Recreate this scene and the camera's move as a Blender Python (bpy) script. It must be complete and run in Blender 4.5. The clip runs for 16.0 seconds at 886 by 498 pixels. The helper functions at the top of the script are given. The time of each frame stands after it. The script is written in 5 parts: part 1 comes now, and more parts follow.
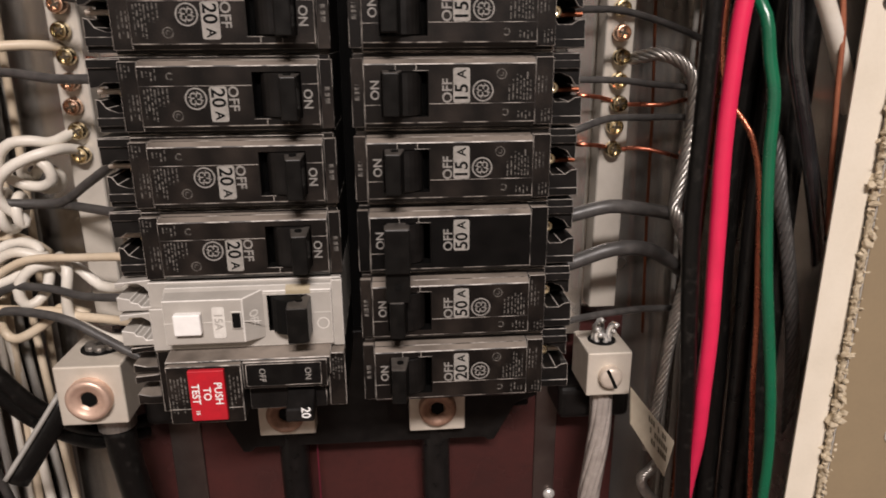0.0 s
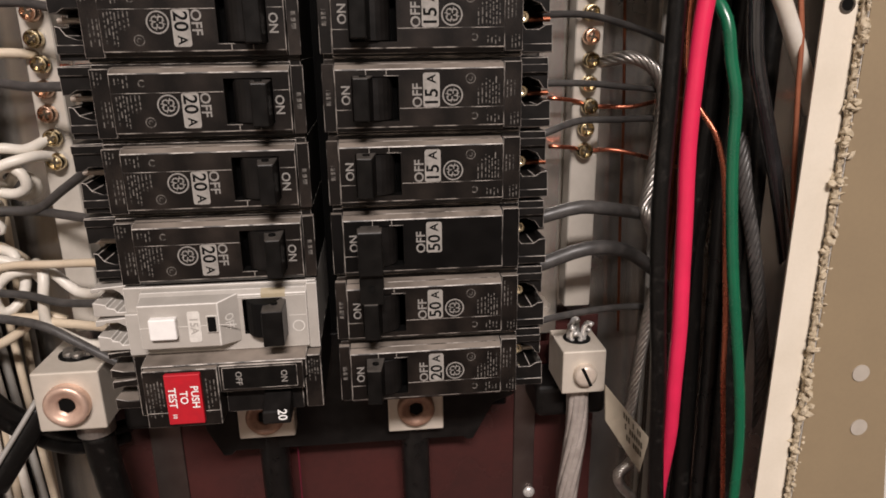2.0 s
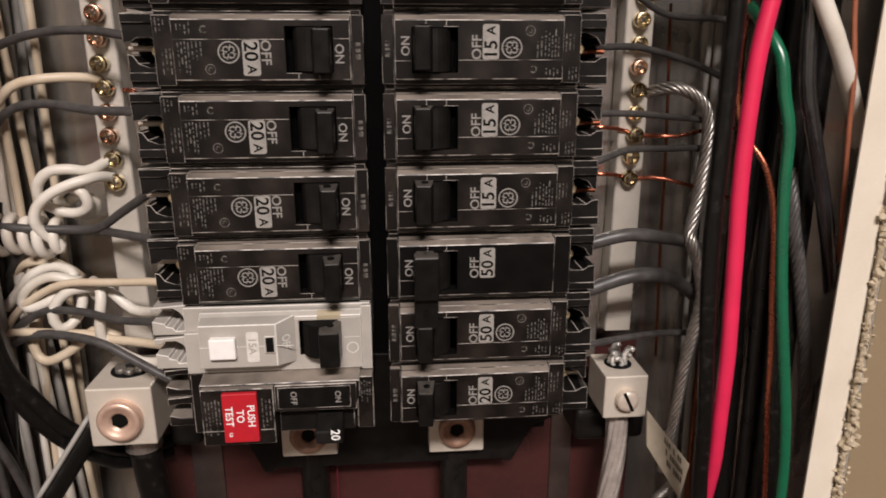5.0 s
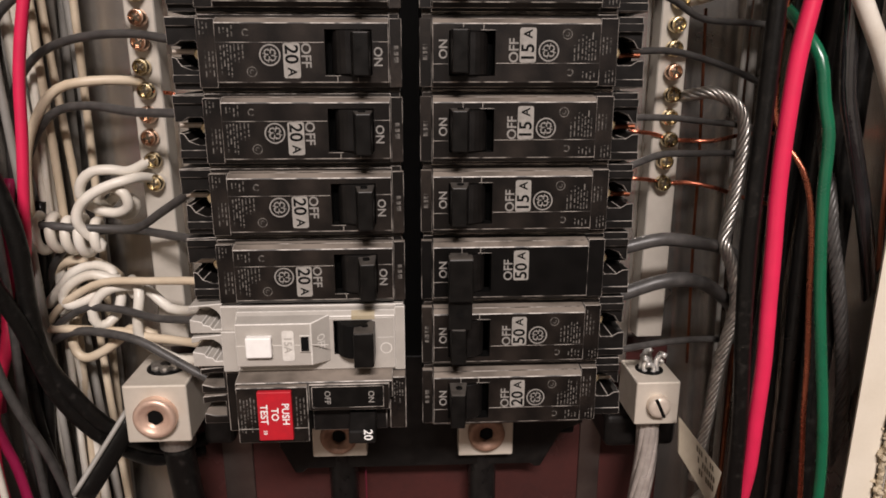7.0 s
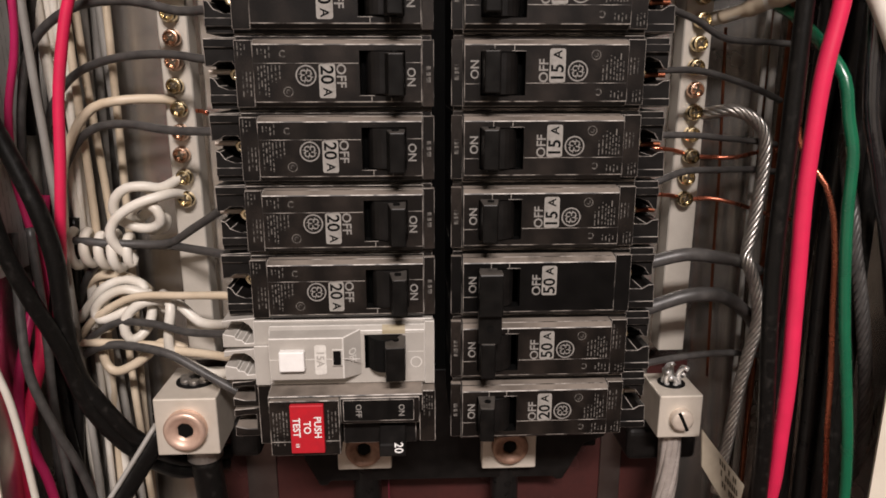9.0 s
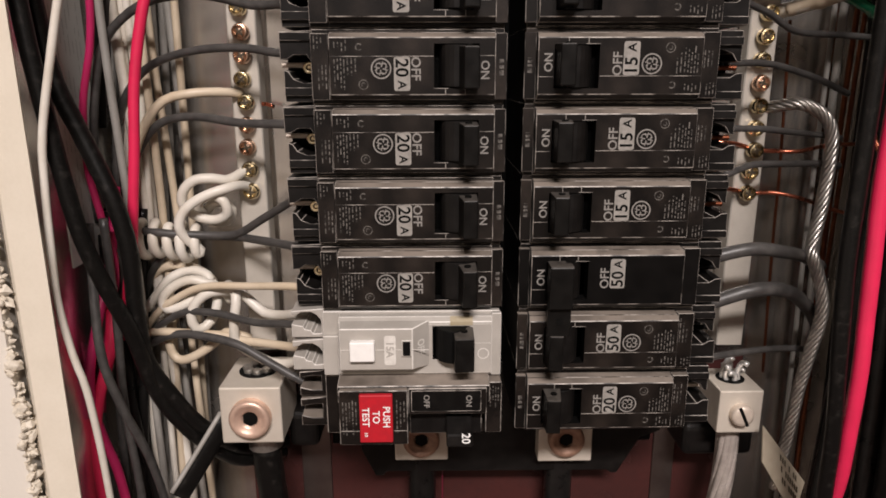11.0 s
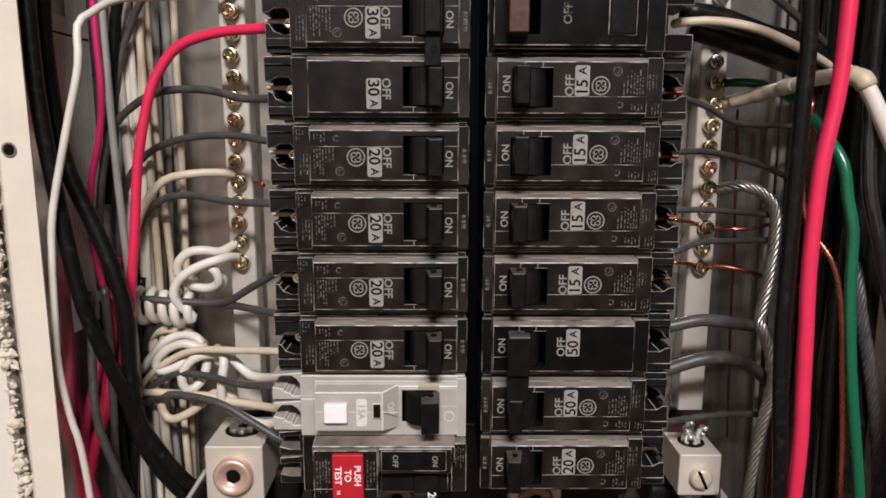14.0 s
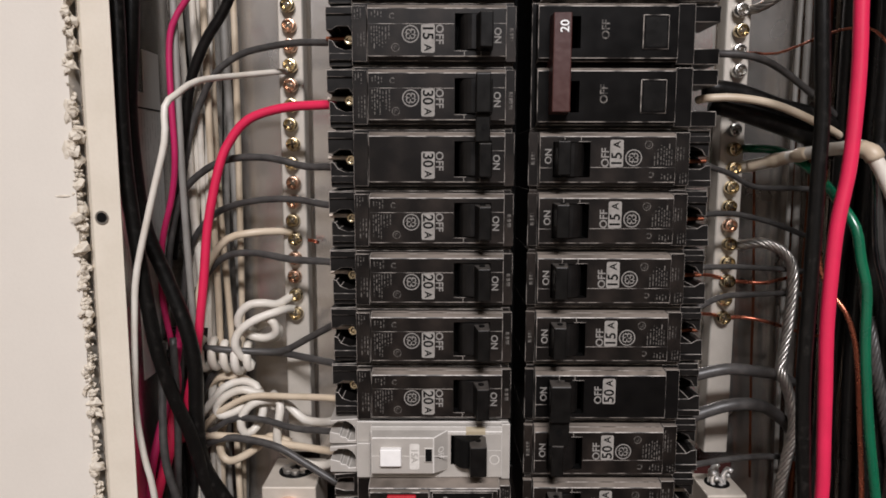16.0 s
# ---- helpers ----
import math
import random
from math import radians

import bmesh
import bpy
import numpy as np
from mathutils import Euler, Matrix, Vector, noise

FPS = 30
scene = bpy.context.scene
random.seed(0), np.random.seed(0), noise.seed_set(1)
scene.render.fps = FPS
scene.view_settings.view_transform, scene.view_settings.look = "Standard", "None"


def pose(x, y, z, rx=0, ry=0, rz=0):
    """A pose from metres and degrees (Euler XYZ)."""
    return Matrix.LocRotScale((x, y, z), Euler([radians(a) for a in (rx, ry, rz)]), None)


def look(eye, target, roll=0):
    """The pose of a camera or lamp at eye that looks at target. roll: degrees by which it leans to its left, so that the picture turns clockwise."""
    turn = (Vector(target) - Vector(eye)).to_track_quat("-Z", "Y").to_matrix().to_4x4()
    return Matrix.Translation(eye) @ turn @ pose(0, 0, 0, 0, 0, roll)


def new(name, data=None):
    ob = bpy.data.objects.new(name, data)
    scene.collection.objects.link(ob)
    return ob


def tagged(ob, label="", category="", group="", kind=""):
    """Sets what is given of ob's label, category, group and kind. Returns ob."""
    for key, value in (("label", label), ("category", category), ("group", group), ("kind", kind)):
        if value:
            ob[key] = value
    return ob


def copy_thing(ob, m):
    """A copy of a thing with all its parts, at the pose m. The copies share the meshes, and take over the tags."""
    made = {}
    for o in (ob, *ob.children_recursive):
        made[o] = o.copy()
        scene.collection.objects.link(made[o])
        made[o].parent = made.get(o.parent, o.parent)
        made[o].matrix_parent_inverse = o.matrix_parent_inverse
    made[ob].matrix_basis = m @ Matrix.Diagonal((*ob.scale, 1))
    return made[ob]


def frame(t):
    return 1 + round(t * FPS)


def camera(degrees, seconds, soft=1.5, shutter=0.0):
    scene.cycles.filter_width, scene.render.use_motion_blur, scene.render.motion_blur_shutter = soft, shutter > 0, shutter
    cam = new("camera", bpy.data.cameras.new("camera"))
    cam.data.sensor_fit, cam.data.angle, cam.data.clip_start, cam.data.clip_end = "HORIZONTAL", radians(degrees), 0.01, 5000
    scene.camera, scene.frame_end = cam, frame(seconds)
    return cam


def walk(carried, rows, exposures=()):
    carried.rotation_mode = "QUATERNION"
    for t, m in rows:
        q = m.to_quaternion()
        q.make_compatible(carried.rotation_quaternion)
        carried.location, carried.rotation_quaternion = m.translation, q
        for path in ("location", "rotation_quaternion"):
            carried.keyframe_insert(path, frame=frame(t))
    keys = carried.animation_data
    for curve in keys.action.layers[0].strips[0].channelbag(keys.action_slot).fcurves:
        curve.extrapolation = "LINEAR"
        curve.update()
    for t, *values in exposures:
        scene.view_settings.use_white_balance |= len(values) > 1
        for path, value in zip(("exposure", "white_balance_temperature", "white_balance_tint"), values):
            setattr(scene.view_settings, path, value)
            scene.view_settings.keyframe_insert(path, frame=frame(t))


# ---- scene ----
cam = camera(66.0, 16.0, soft=1.7, shutter=0.4)
PATH = [
    (0, (0.012, -0.227, 1.47), (0.167, 1.677, 0.877), -0.4),
    (0.5, (0.021, -0.228, 1.467), (0.186, 1.675, 0.874), -1.1),
    (1, (0.02, -0.226, 1.467), (0.197, 1.673, 0.867), -1.1),
    (1.5, (0.018, -0.229, 1.469), (0.201, 1.67, 0.87), -1.1),
    (2, (0.017, -0.231, 1.471), (0.207, 1.672, 0.883), -0.8),
    (2.5, (0.017, -0.234, 1.472), (0.211, 1.672, 0.897), -0.9),
    (3, (0.017, -0.235, 1.474), (0.217, 1.669, 0.896), -0.8),
    (3.5, (0.01, -0.235, 1.476), (0.214, 1.668, 0.895), -0.4),
    (4, (0.005, -0.235, 1.477), (0.207, 1.671, 0.906), 0.1),
    (4.5, (0.005, -0.238, 1.478), (0.193, 1.675, 0.928), -0.1),
    (5, (0.001, -0.233, 1.476), (0.165, 1.684, 0.931), -0.1),
    (5.2, (-0.001, -0.232, 1.478), (0.138, 1.689, 0.939), -0.2),
    (7.3, (-0.005, -0.236, 1.474), (0.097, 1.693, 0.957), -0.0),
    (7.5, (-0.008, -0.24, 1.476), (0.105, 1.69, 0.965), 0.2),
    (8, (-0.015, -0.236, 1.475), (0.092, 1.699, 0.98), 0.3),
    (8.2, (-0.013, -0.238, 1.477), (0.087, 1.696, 0.978), 0.1),
    (10.3, (-0.023, -0.236, 1.472), (0.06, 1.707, 1.003), -0.1),
    (10.5, (-0.026, -0.232, 1.47), (0.04, 1.708, 0.986), -0.2),
    (11, (-0.032, -0.239, 1.476), (0.007, 1.696, 0.974), -0.1),
    (11.5, (-0.032, -0.236, 1.472), (-0.01, 1.695, 0.951), -0.1),
    (12, (-0.031, -0.229, 1.468), (-0.04, 1.709, 0.974), -0.3),
    (12.5, (-0.023, -0.25, 1.48), (-0.024, 1.7, 1.033), 0.0),
    (13, (-0.012, -0.26, 1.482), (-0.003, 1.709, 1.131), -0.0),
    (13.5, (-0.009, -0.259, 1.484), (0.002, 1.712, 1.146), -0.3),
    (14, (-0.017, -0.261, 1.487), (-0.001, 1.71, 1.147), 0.2),
    (14.5, (-0.022, -0.269, 1.49), (-0.01, 1.707, 1.181), 0.2),
    (15, (-0.031, -0.275, 1.496), (-0.021, 1.703, 1.205), 0.3),
    (15.5, (-0.037, -0.282, 1.501), (-0.033, 1.7, 1.235), 0.2),
    (16, (-0.035, -0.284, 1.502), (-0.033, 1.7, 1.25), 0.1),
]
EXPOSURES = [(0, 0.0, 6500, 10), (11, 0.0, 6450, 10), (12.5, 0.0, 6200, 9), (13.5, 0.03, 6100, 8), (14.5, 0.08, 5980, 7), (16, -0.14, 5950, 7)]
walk(cam, [(t, look(eye, target, roll)) for t, eye, target, roll in PATH], EXPOSURES)

# ---- light ----
world = bpy.data.worlds.new("room_air")
scene.world = world
world.use_nodes = True
world.node_tree.nodes["Background"].inputs["Color"].default_value = (1.0, 0.9, 0.8, 1)
world.node_tree.nodes["Background"].inputs["Strength"].default_value = 0.004
lamp_data = bpy.data.lights.new("ceiling_lamp_light", "AREA")
lamp_data.shape, lamp_data.size, lamp_data.size_y, lamp_data.energy, lamp_data.color = "ELLIPSE", 0.62, 0.20, 50.5, (0.98, 0.885, 0.848)
lamp_light = new("ceiling_lamp_light", lamp_data)
lamp_light.matrix_world = pose(0.06, -1.18, 2.33)


# ---- materials ----
def material(name, colour, rough=0.5, metal=0.0, second=None, scale=400.0, amount=0.3, grain=2500.0,
             bump=0.05, vary=0.0, rough_var=0.1, spread=(0.35, 0.7), coat=0.0, up_colour=None, shine=0.5):
    """Base colour mottled with a second one at a coarse and a fine scale, roughness that varies, and fine relief."""
    m = bpy.data.materials.new(name)
    m.use_nodes = True
    nt = m.node_tree
    n, l = nt.nodes, nt.links
    b = n["Principled BSDF"]
    second = second or tuple(c * 0.6 for c in colour)
    co = n.new("ShaderNodeTexCoord")
    coarse, fine = n.new("ShaderNodeTexNoise"), n.new("ShaderNodeTexNoise")
    coarse.inputs["Scale"].default_value, coarse.inputs["Detail"].default_value = scale, 5
    fine.inputs["Scale"].default_value, fine.inputs["Detail"].default_value = grain, 3
    l.new(co.outputs["Object"], coarse.inputs["Vector"])
    l.new(co.outputs["Object"], fine.inputs["Vector"])
    ramp = n.new("ShaderNodeMapRange")
    ramp.inputs["From Min"].default_value, ramp.inputs["From Max"].default_value = spread
    l.new(coarse.outputs["Fac"], ramp.inputs["Value"])
    speck = n.new("ShaderNodeMapRange")
    speck.inputs["From Min"].default_value, speck.inputs["From Max"].default_value = 0.4, 0.75
    l.new(fine.outputs["Fac"], speck.inputs["Value"])
    both = n.new("ShaderNodeMath")
    both.operation = "MULTIPLY_ADD"
    l.new(speck.outputs["Result"], both.inputs[0])
    both.inputs[1].default_value = 0.4
    l.new(ramp.outputs["Result"], both.inputs[2])
    gain = n.new("ShaderNodeMath")
    gain.operation, gain.use_clamp = "MULTIPLY", True
    l.new(both.outputs[0], gain.inputs[0])
    gain.inputs[1].default_value = amount
    mix = n.new("ShaderNodeMix")
    mix.data_type = "RGBA"
    mix.inputs["A"].default_value, mix.inputs["B"].default_value = (*colour, 1), (*second, 1)
    l.new(gain.outputs[0], mix.inputs["Factor"])
    out = mix.outputs["Result"]
    if vary:
        info, hsv, span = n.new("ShaderNodeObjectInfo"), n.new("ShaderNodeHueSaturation"), n.new("ShaderNodeMapRange")
        span.inputs["To Min"].default_value, span.inputs["To Max"].default_value = 1 - vary, 1 + vary
        l.new(info.outputs["Random"], span.inputs["Value"])
        l.new(span.outputs["Result"], hsv.inputs["Value"])
        l.new(out, hsv.inputs["Color"])
        out = hsv.outputs["Color"]
    if up_colour:
        # a lighter colour on whatever faces up, broken by the coarse noise
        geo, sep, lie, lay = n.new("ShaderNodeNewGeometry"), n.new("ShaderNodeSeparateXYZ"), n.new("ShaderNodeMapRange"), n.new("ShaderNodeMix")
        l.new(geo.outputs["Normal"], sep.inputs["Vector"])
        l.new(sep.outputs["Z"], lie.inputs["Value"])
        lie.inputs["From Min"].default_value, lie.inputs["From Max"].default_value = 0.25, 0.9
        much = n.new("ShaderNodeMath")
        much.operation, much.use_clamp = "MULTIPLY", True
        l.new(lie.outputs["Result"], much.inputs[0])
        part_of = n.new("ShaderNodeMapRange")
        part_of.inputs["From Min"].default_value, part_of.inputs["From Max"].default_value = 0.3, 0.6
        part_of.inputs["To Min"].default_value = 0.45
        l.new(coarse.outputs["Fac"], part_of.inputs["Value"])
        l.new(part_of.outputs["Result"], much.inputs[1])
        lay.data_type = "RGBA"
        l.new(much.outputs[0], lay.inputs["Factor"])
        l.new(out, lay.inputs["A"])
        lay.inputs["B"].default_value = (*up_colour, 1)
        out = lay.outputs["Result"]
    l.new(out, b.inputs["Base Color"])
    rr = n.new("ShaderNodeMapRange")
    rr.inputs["To Min"].default_value, rr.inputs["To Max"].default_value = max(0.03, rough - rough_var), min(1, rough + rough_var)
    l.new(coarse.outputs["Fac"], rr.inputs["Value"])
    l.new(rr.outputs["Result"], b.inputs["Roughness"])
    b.inputs["Metallic"].default_value = metal
    b.inputs["Coat Weight"].default_value = coat
    b.inputs["Specular IOR Level"].default_value = shine
    if bump:
        bp = n.new("ShaderNodeBump")
        bp.inputs["Strength"].default_value, bp.inputs["Distance"].default_value = bump, 0.0004
        l.new(fine.outputs["Fac"], bp.inputs["Height"])
        l.new(bp.outputs["Normal"], b.inputs["Normal"])
    return m


M_BLACK = material("breaker_plastic", (0.0042, 0.0034, 0.0030), 0.40, second=(0.030, 0.0225, 0.018), scale=70, amount=0.75, shine=0.20, grain=2600, bump=0.16, vary=0.3, spread=(0.47, 0.80), up_colour=(0.25, 0.212, 0.178))
M_CLEAN = material("clean_black_plastic", (0.0030, 0.0028, 0.0027), 0.33, second=(0.009, 0.008, 0.0075), scale=110, amount=0.5, shine=0.10, grain=3000, bump=0.08, up_colour=(0.25, 0.212, 0.178))
# pale edges: wear, with the glint of the edges put into the colour
M_EDGE = material("worn_glint_edge", (0.47, 0.425, 0.38), 0.45, second=(0.030, 0.026, 0.023), scale=140, amount=1.0, spread=(0.42, 0.60), bump=0.1)
M_INNER = material("terminal_plastic", (0.0045, 0.004, 0.0037), 0.42, second=(0.014, 0.012, 0.011), scale=200, amount=0.5, shine=0.2)
M_DARK = material("handle_plastic", (0.0038, 0.0035, 0.0033), 0.36, second=(0.011, 0.010, 0.009), scale=250, amount=0.5, bump=0.08, shine=0.15, up_colour=(0.085, 0.075, 0.066))
# black for plastic and print, and for shade painted into holes and pits
M_PIT = material("black_plastic_and_hole_shade", (0.0042, 0.0040, 0.0038), 0.6, shine=0.10)
M_GREY = material("gfci_grey_plastic", (0.42, 0.39, 0.352), 0.45, second=(0.30, 0.276, 0.244), scale=120, amount=0.5, bump=0.06)
M_GREYEDGE = material("gfci_plastic_edge", (0.72, 0.69, 0.64), 0.45, second=(0.5, 0.47, 0.43), scale=400, amount=0.6)
M_STAIN = material("yellow_tape_residue", (0.34, 0.275, 0.165), 0.5, second=(0.42, 0.37, 0.28), scale=160, amount=0.8)
M_WHITE = material("white_button_plastic", (0.88, 0.86, 0.83), 0.35, second=(0.75, 0.73, 0.7), scale=300, amount=0.4)
M_RED = material("red_button_plastic", (0.50, 0.012, 0.022), 0.42, second=(0.36, 0.01, 0.02), scale=300, amount=0.6)
M_BROWN = material("brown_handle_plastic", (0.048, 0.015, 0.013), 0.34, second=(0.080, 0.034, 0.028), scale=400, amount=0.5)
M_INK = material("pale_print", (0.29, 0.272, 0.25), 0.6, second=(0.15, 0.14, 0.13), scale=700, amount=0.7, bump=0, shine=0.2)
M_FAINT = material("faint_print", (0.19, 0.173, 0.155), 0.6, second=(0.020, 0.018, 0.016), scale=600, amount=1.0, bump=0, shine=0.2)
M_PLATE = material("amp_label_print", (0.34, 0.318, 0.29), 0.55, second=(0.19, 0.178, 0.16), scale=400, amount=0.7, bump=0, shine=0.2)
M_WHITEINK = material("white_print", (0.85, 0.84, 0.82), 0.55, second=(0.7, 0.7, 0.68), amount=0.4, bump=0)
M_BRASS = material("brass", (0.82, 0.70, 0.48), 0.25, 1.0, second=(0.50, 0.40, 0.22), scale=500, amount=0.6, bump=0.1, vary=0.3)
M_COPPER = material("bare_copper", (0.74, 0.25, 0.15), 0.28, 1.0, second=(0.44, 0.14, 0.085), scale=300, amount=0.6)
M_OLDCOPPER = material("tarnished_copper", (0.30, 0.10, 0.05), 0.42, 1.0, second=(0.14, 0.05, 0.03), scale=200, amount=0.7)
# dark tone painted for shade in screw recesses; prints the tag too
M_SLOT = material("recess_shade_and_tag_print", (0.09, 0.07, 0.045), 0.5, 0.4, second=(0.04, 0.03, 0.02), scale=500, amount=0.6)
M_COPPERSCREW = material("copper_washed_screw", (0.80, 0.56, 0.42), 0.28, 1.0, second=(0.50, 0.32, 0.22), scale=400, amount=0.6, bump=0.12, vary=0.2)
M_STEEL = material("zinc_screw", (0.62, 0.60, 0.57), 0.28, 1.0, second=(0.35, 0.34, 0.32), scale=500, amount=0.6)
M_SCREW = material("dull_tinned_screw", (0.66, 0.57, 0.48), 0.42, 0.3, second=(0.5, 0.42, 0.35), scale=350, amount=0.5, bump=0.12)
M_BRIGHT = material("bright_zinc", (0.78, 0.76, 0.73), 0.3, 0.55, second=(0.55, 0.53, 0.5), scale=500, amount=0.5)
M_PALE = material("clear_coated_strand", (0.46, 0.41, 0.375), 0.3, 0.2, second=(0.27, 0.235, 0.21), scale=200, amount=0.7)
M_ALU = material("tinned_aluminium", (0.64, 0.58, 0.50), 0.50, 0.3, second=(0.53, 0.47, 0.39), scale=160, amount=0.5, bump=0.12)
M_STRAND = material("aluminium_strand", (0.55, 0.52, 0.48), 0.38, 0.9, second=(0.28, 0.26, 0.24), scale=300, amount=0.7)
M_BAR = material("neutral_bar_metal", (0.60, 0.555, 0.49), 0.42, 0.3, second=(0.47, 0.43, 0.37), scale=90, amount=0.6, bump=0.1)
M_PINKCOPPER = material("copper_plated_screw", (0.74, 0.53, 0.42), 0.4, 0.55, second=(0.55, 0.36, 0.27), scale=400, amount=0.5, bump=0.15)
M_BOX = material("galvanised_steel", (0.84, 0.80, 0.75), 0.24, 0.94, second=(0.50, 0.475, 0.45), scale=34, amount=0.8, grain=40, bump=0.8, rough_var=0.12)
M_FLANGE = material("cream_painted_steel", (0.72, 0.655, 0.55), 0.45, second=(0.62, 0.555, 0.45), scale=60, amount=0.5, grain=900, bump=0.06)
M_WALL = material("cream_wall_paint", (0.70, 0.65, 0.575), 0.7, second=(0.64, 0.59, 0.52), scale=28, amount=0.5, grain=700, bump=0.10)
M_PALEWALL = material("pale_wall_paint", (0.60, 0.575, 0.54), 0.7, second=(0.54, 0.515, 0.48), scale=28, amount=0.5, grain=700, bump=0.10)
M_SPOT = material("wall_filler", (0.42, 0.375, 0.32), 0.8, second=(0.36, 0.32, 0.27), scale=200, amount=0.6)
M_TAN = material("tan_wall_strip", (0.27, 0.205, 0.125), 0.6, second=(0.225, 0.17, 0.105), scale=22, amount=0.6, grain=600, bump=0.06)
M_GYPSUM = material("broken_gypsum", (0.72, 0.66, 0.56), 0.9, second=(0.52, 0.45, 0.35), scale=500, amount=0.8, grain=2500, bump=0.5)
M_STRIP = material("dull_red_strip", (0.16, 0.010, 0.030), 0.5, second=(0.08, 0.006, 0.015), scale=200, amount=0.6)
# darker, browner copper for the bus lug screws
M_DARKSCREW = material("dark_copper_screw", (0.36, 0.215, 0.15), 0.5, 0.3, second=(0.20, 0.11, 0.075), scale=350, amount=0.7, bump=0.12)
M_TANGYP = material("dusty_tan_gypsum", (0.54, 0.46, 0.34), 0.9, second=(0.36, 0.29, 0.19), scale=500, amount=0.8, grain=2500, bump=0.5)
# reddish reflection of the steel back, put into a board colour
M_BOARD = material("red_reflection_board", (0.066, 0.021, 0.019), 0.26, second=(0.036, 0.016, 0.015), scale=24, amount=0.7, grain=300, bump=0.08)
M_LABELINK = material("grey_label_ink", (0.40, 0.38, 0.35), 0.7, second=(0.5, 0.48, 0.45), scale=300, amount=0.6, bump=0)
M_DULL = material("dull_steel", (0.24, 0.20, 0.185), 0.34, 0.9, second=(0.13, 0.10, 0.09), scale=40, amount=0.8, grain=60, bump=0.5)
M_PAPER = material("grey_paper", (0.72, 0.70, 0.66), 0.75, second=(0.60, 0.58, 0.545), scale=50, amount=0.5)
M_TAG = material("buff_tag", (0.36, 0.31, 0.235), 0.6, second=(0.24, 0.20, 0.15), scale=120, amount=0.6)
# unseen surfaces: tones chosen for the bounce and reflections they give
M_FLOOR = material("red_brown_floor", (0.085, 0.033, 0.027), 0.8, second=(0.055, 0.024, 0.020), scale=3, amount=0.7, grain=60)
M_ROOM = material("unseen_dark_wall", (0.13, 0.10, 0.075), 0.6, second=(0.09, 0.07, 0.05), scale=4, amount=0.6, grain=60)
M_CEIL = material("unseen_dark_ceiling", (0.16, 0.125, 0.09), 0.8, second=(0.11, 0.085, 0.06), scale=4, amount=0.4, grain=80)

W_BLACK = material("black_insulation", (0.006, 0.0057, 0.0055), 0.30, second=(0.018, 0.016, 0.015), scale=200, amount=0.5, bump=0.1, vary=0.2, shine=0.3)
W_GREY = material("dusty_black_insulation", (0.040, 0.0375, 0.036), 0.42, second=(0.085, 0.079, 0.074), scale=250, amount=0.7, bump=0.15, vary=0.15)
W_CABLE = material("heavy_black_cable", (0.0040, 0.0038, 0.0036), 0.34, second=(0.030, 0.027, 0.024), scale=320, amount=0.7, bump=0.2, shine=0.22, spread=(0.56, 0.80))
W_WHITE = material("white_insulation", (0.72, 0.68, 0.61), 0.42, second=(0.55, 0.49, 0.40), scale=90, amount=0.6, bump=0.08, vary=0.06)
W_CREAM = material("yellowed_insulation", (0.64, 0.54, 0.41), 0.45, second=(0.46, 0.36, 0.24), scale=80, amount=0.6, bump=0.08, vary=0.1)
W_RED = material("red_insulation", (0.74, 0.024, 0.092), 0.38, second=(0.58, 0.018, 0.068), scale=120, amount=0.5, bump=0.06)
W_GLOSS = material("glossy_black_insulation", (0.010, 0.010, 0.011), 0.14, second=(0.03, 0.03, 0.032), scale=160, amount=0.5, bump=1.0, grain=150, shine=0.9, coat=0.8)
M_ORANGE = material("orange_brown_wire", (0.40, 0.145, 0.080), 0.38, 0.3, second=(0.24, 0.08, 0.045), scale=200, amount=0.6)
W_MAGENTA = material("magenta_insulation", (0.52, 0.02, 0.12), 0.4, second=(0.4, 0.015, 0.075), scale=120, amount=0.5, bump=0.06)
W_GREEN = material("green_insulation", (0.007, 0.125, 0.058), 0.26, second=(0.005, 0.08, 0.04), scale=120, amount=0.5, bump=0.06, shine=0.7)
W_LGREY = material("grey_insulation", (0.34, 0.325, 0.30), 0.45, second=(0.24, 0.225, 0.20), scale=100, amount=0.6, bump=0.08, vary=0.1)


# ---- mesh helpers ----
def part(name, bm, mat, parent=None, label="", smooth=False):
    """Links a bmesh as one mesh object under a thing or a part; mat may be a list."""
    me = bpy.data.meshes.new(name)
    bm.normal_update()
    bm.to_mesh(me)
    bm.free()
    for m in (mat if isinstance(mat, (list, tuple)) else [mat]):
        me.materials.append(m)
    if smooth:
        for p in me.polygons:
            p.use_smooth = True
    ob = new(name, me)
    ob.parent = parent
    return tagged(ob, label) if label else ob


def box(x0, x1, y0, y1, z0, z1, bm=None):
    bm = bm or bmesh.new()
    r = bmesh.ops.create_cube(bm, size=1.0)
    for v in r["verts"]:
        v.co = Vector(((x0 + x1) / 2 + v.co.x * (x1 - x0), (y0 + y1) / 2 + v.co.y * (y1 - y0), (z0 + z1) / 2 + v.co.z * (z1 - z0)))
    return bm


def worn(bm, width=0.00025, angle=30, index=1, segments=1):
    """Bevels the sharp edges; the bevels take the pale edge material, wear with painted glints."""
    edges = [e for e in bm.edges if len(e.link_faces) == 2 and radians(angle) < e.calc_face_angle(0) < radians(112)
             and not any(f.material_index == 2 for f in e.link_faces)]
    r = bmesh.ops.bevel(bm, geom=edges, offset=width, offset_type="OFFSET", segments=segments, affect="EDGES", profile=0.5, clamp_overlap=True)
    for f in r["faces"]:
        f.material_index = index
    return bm


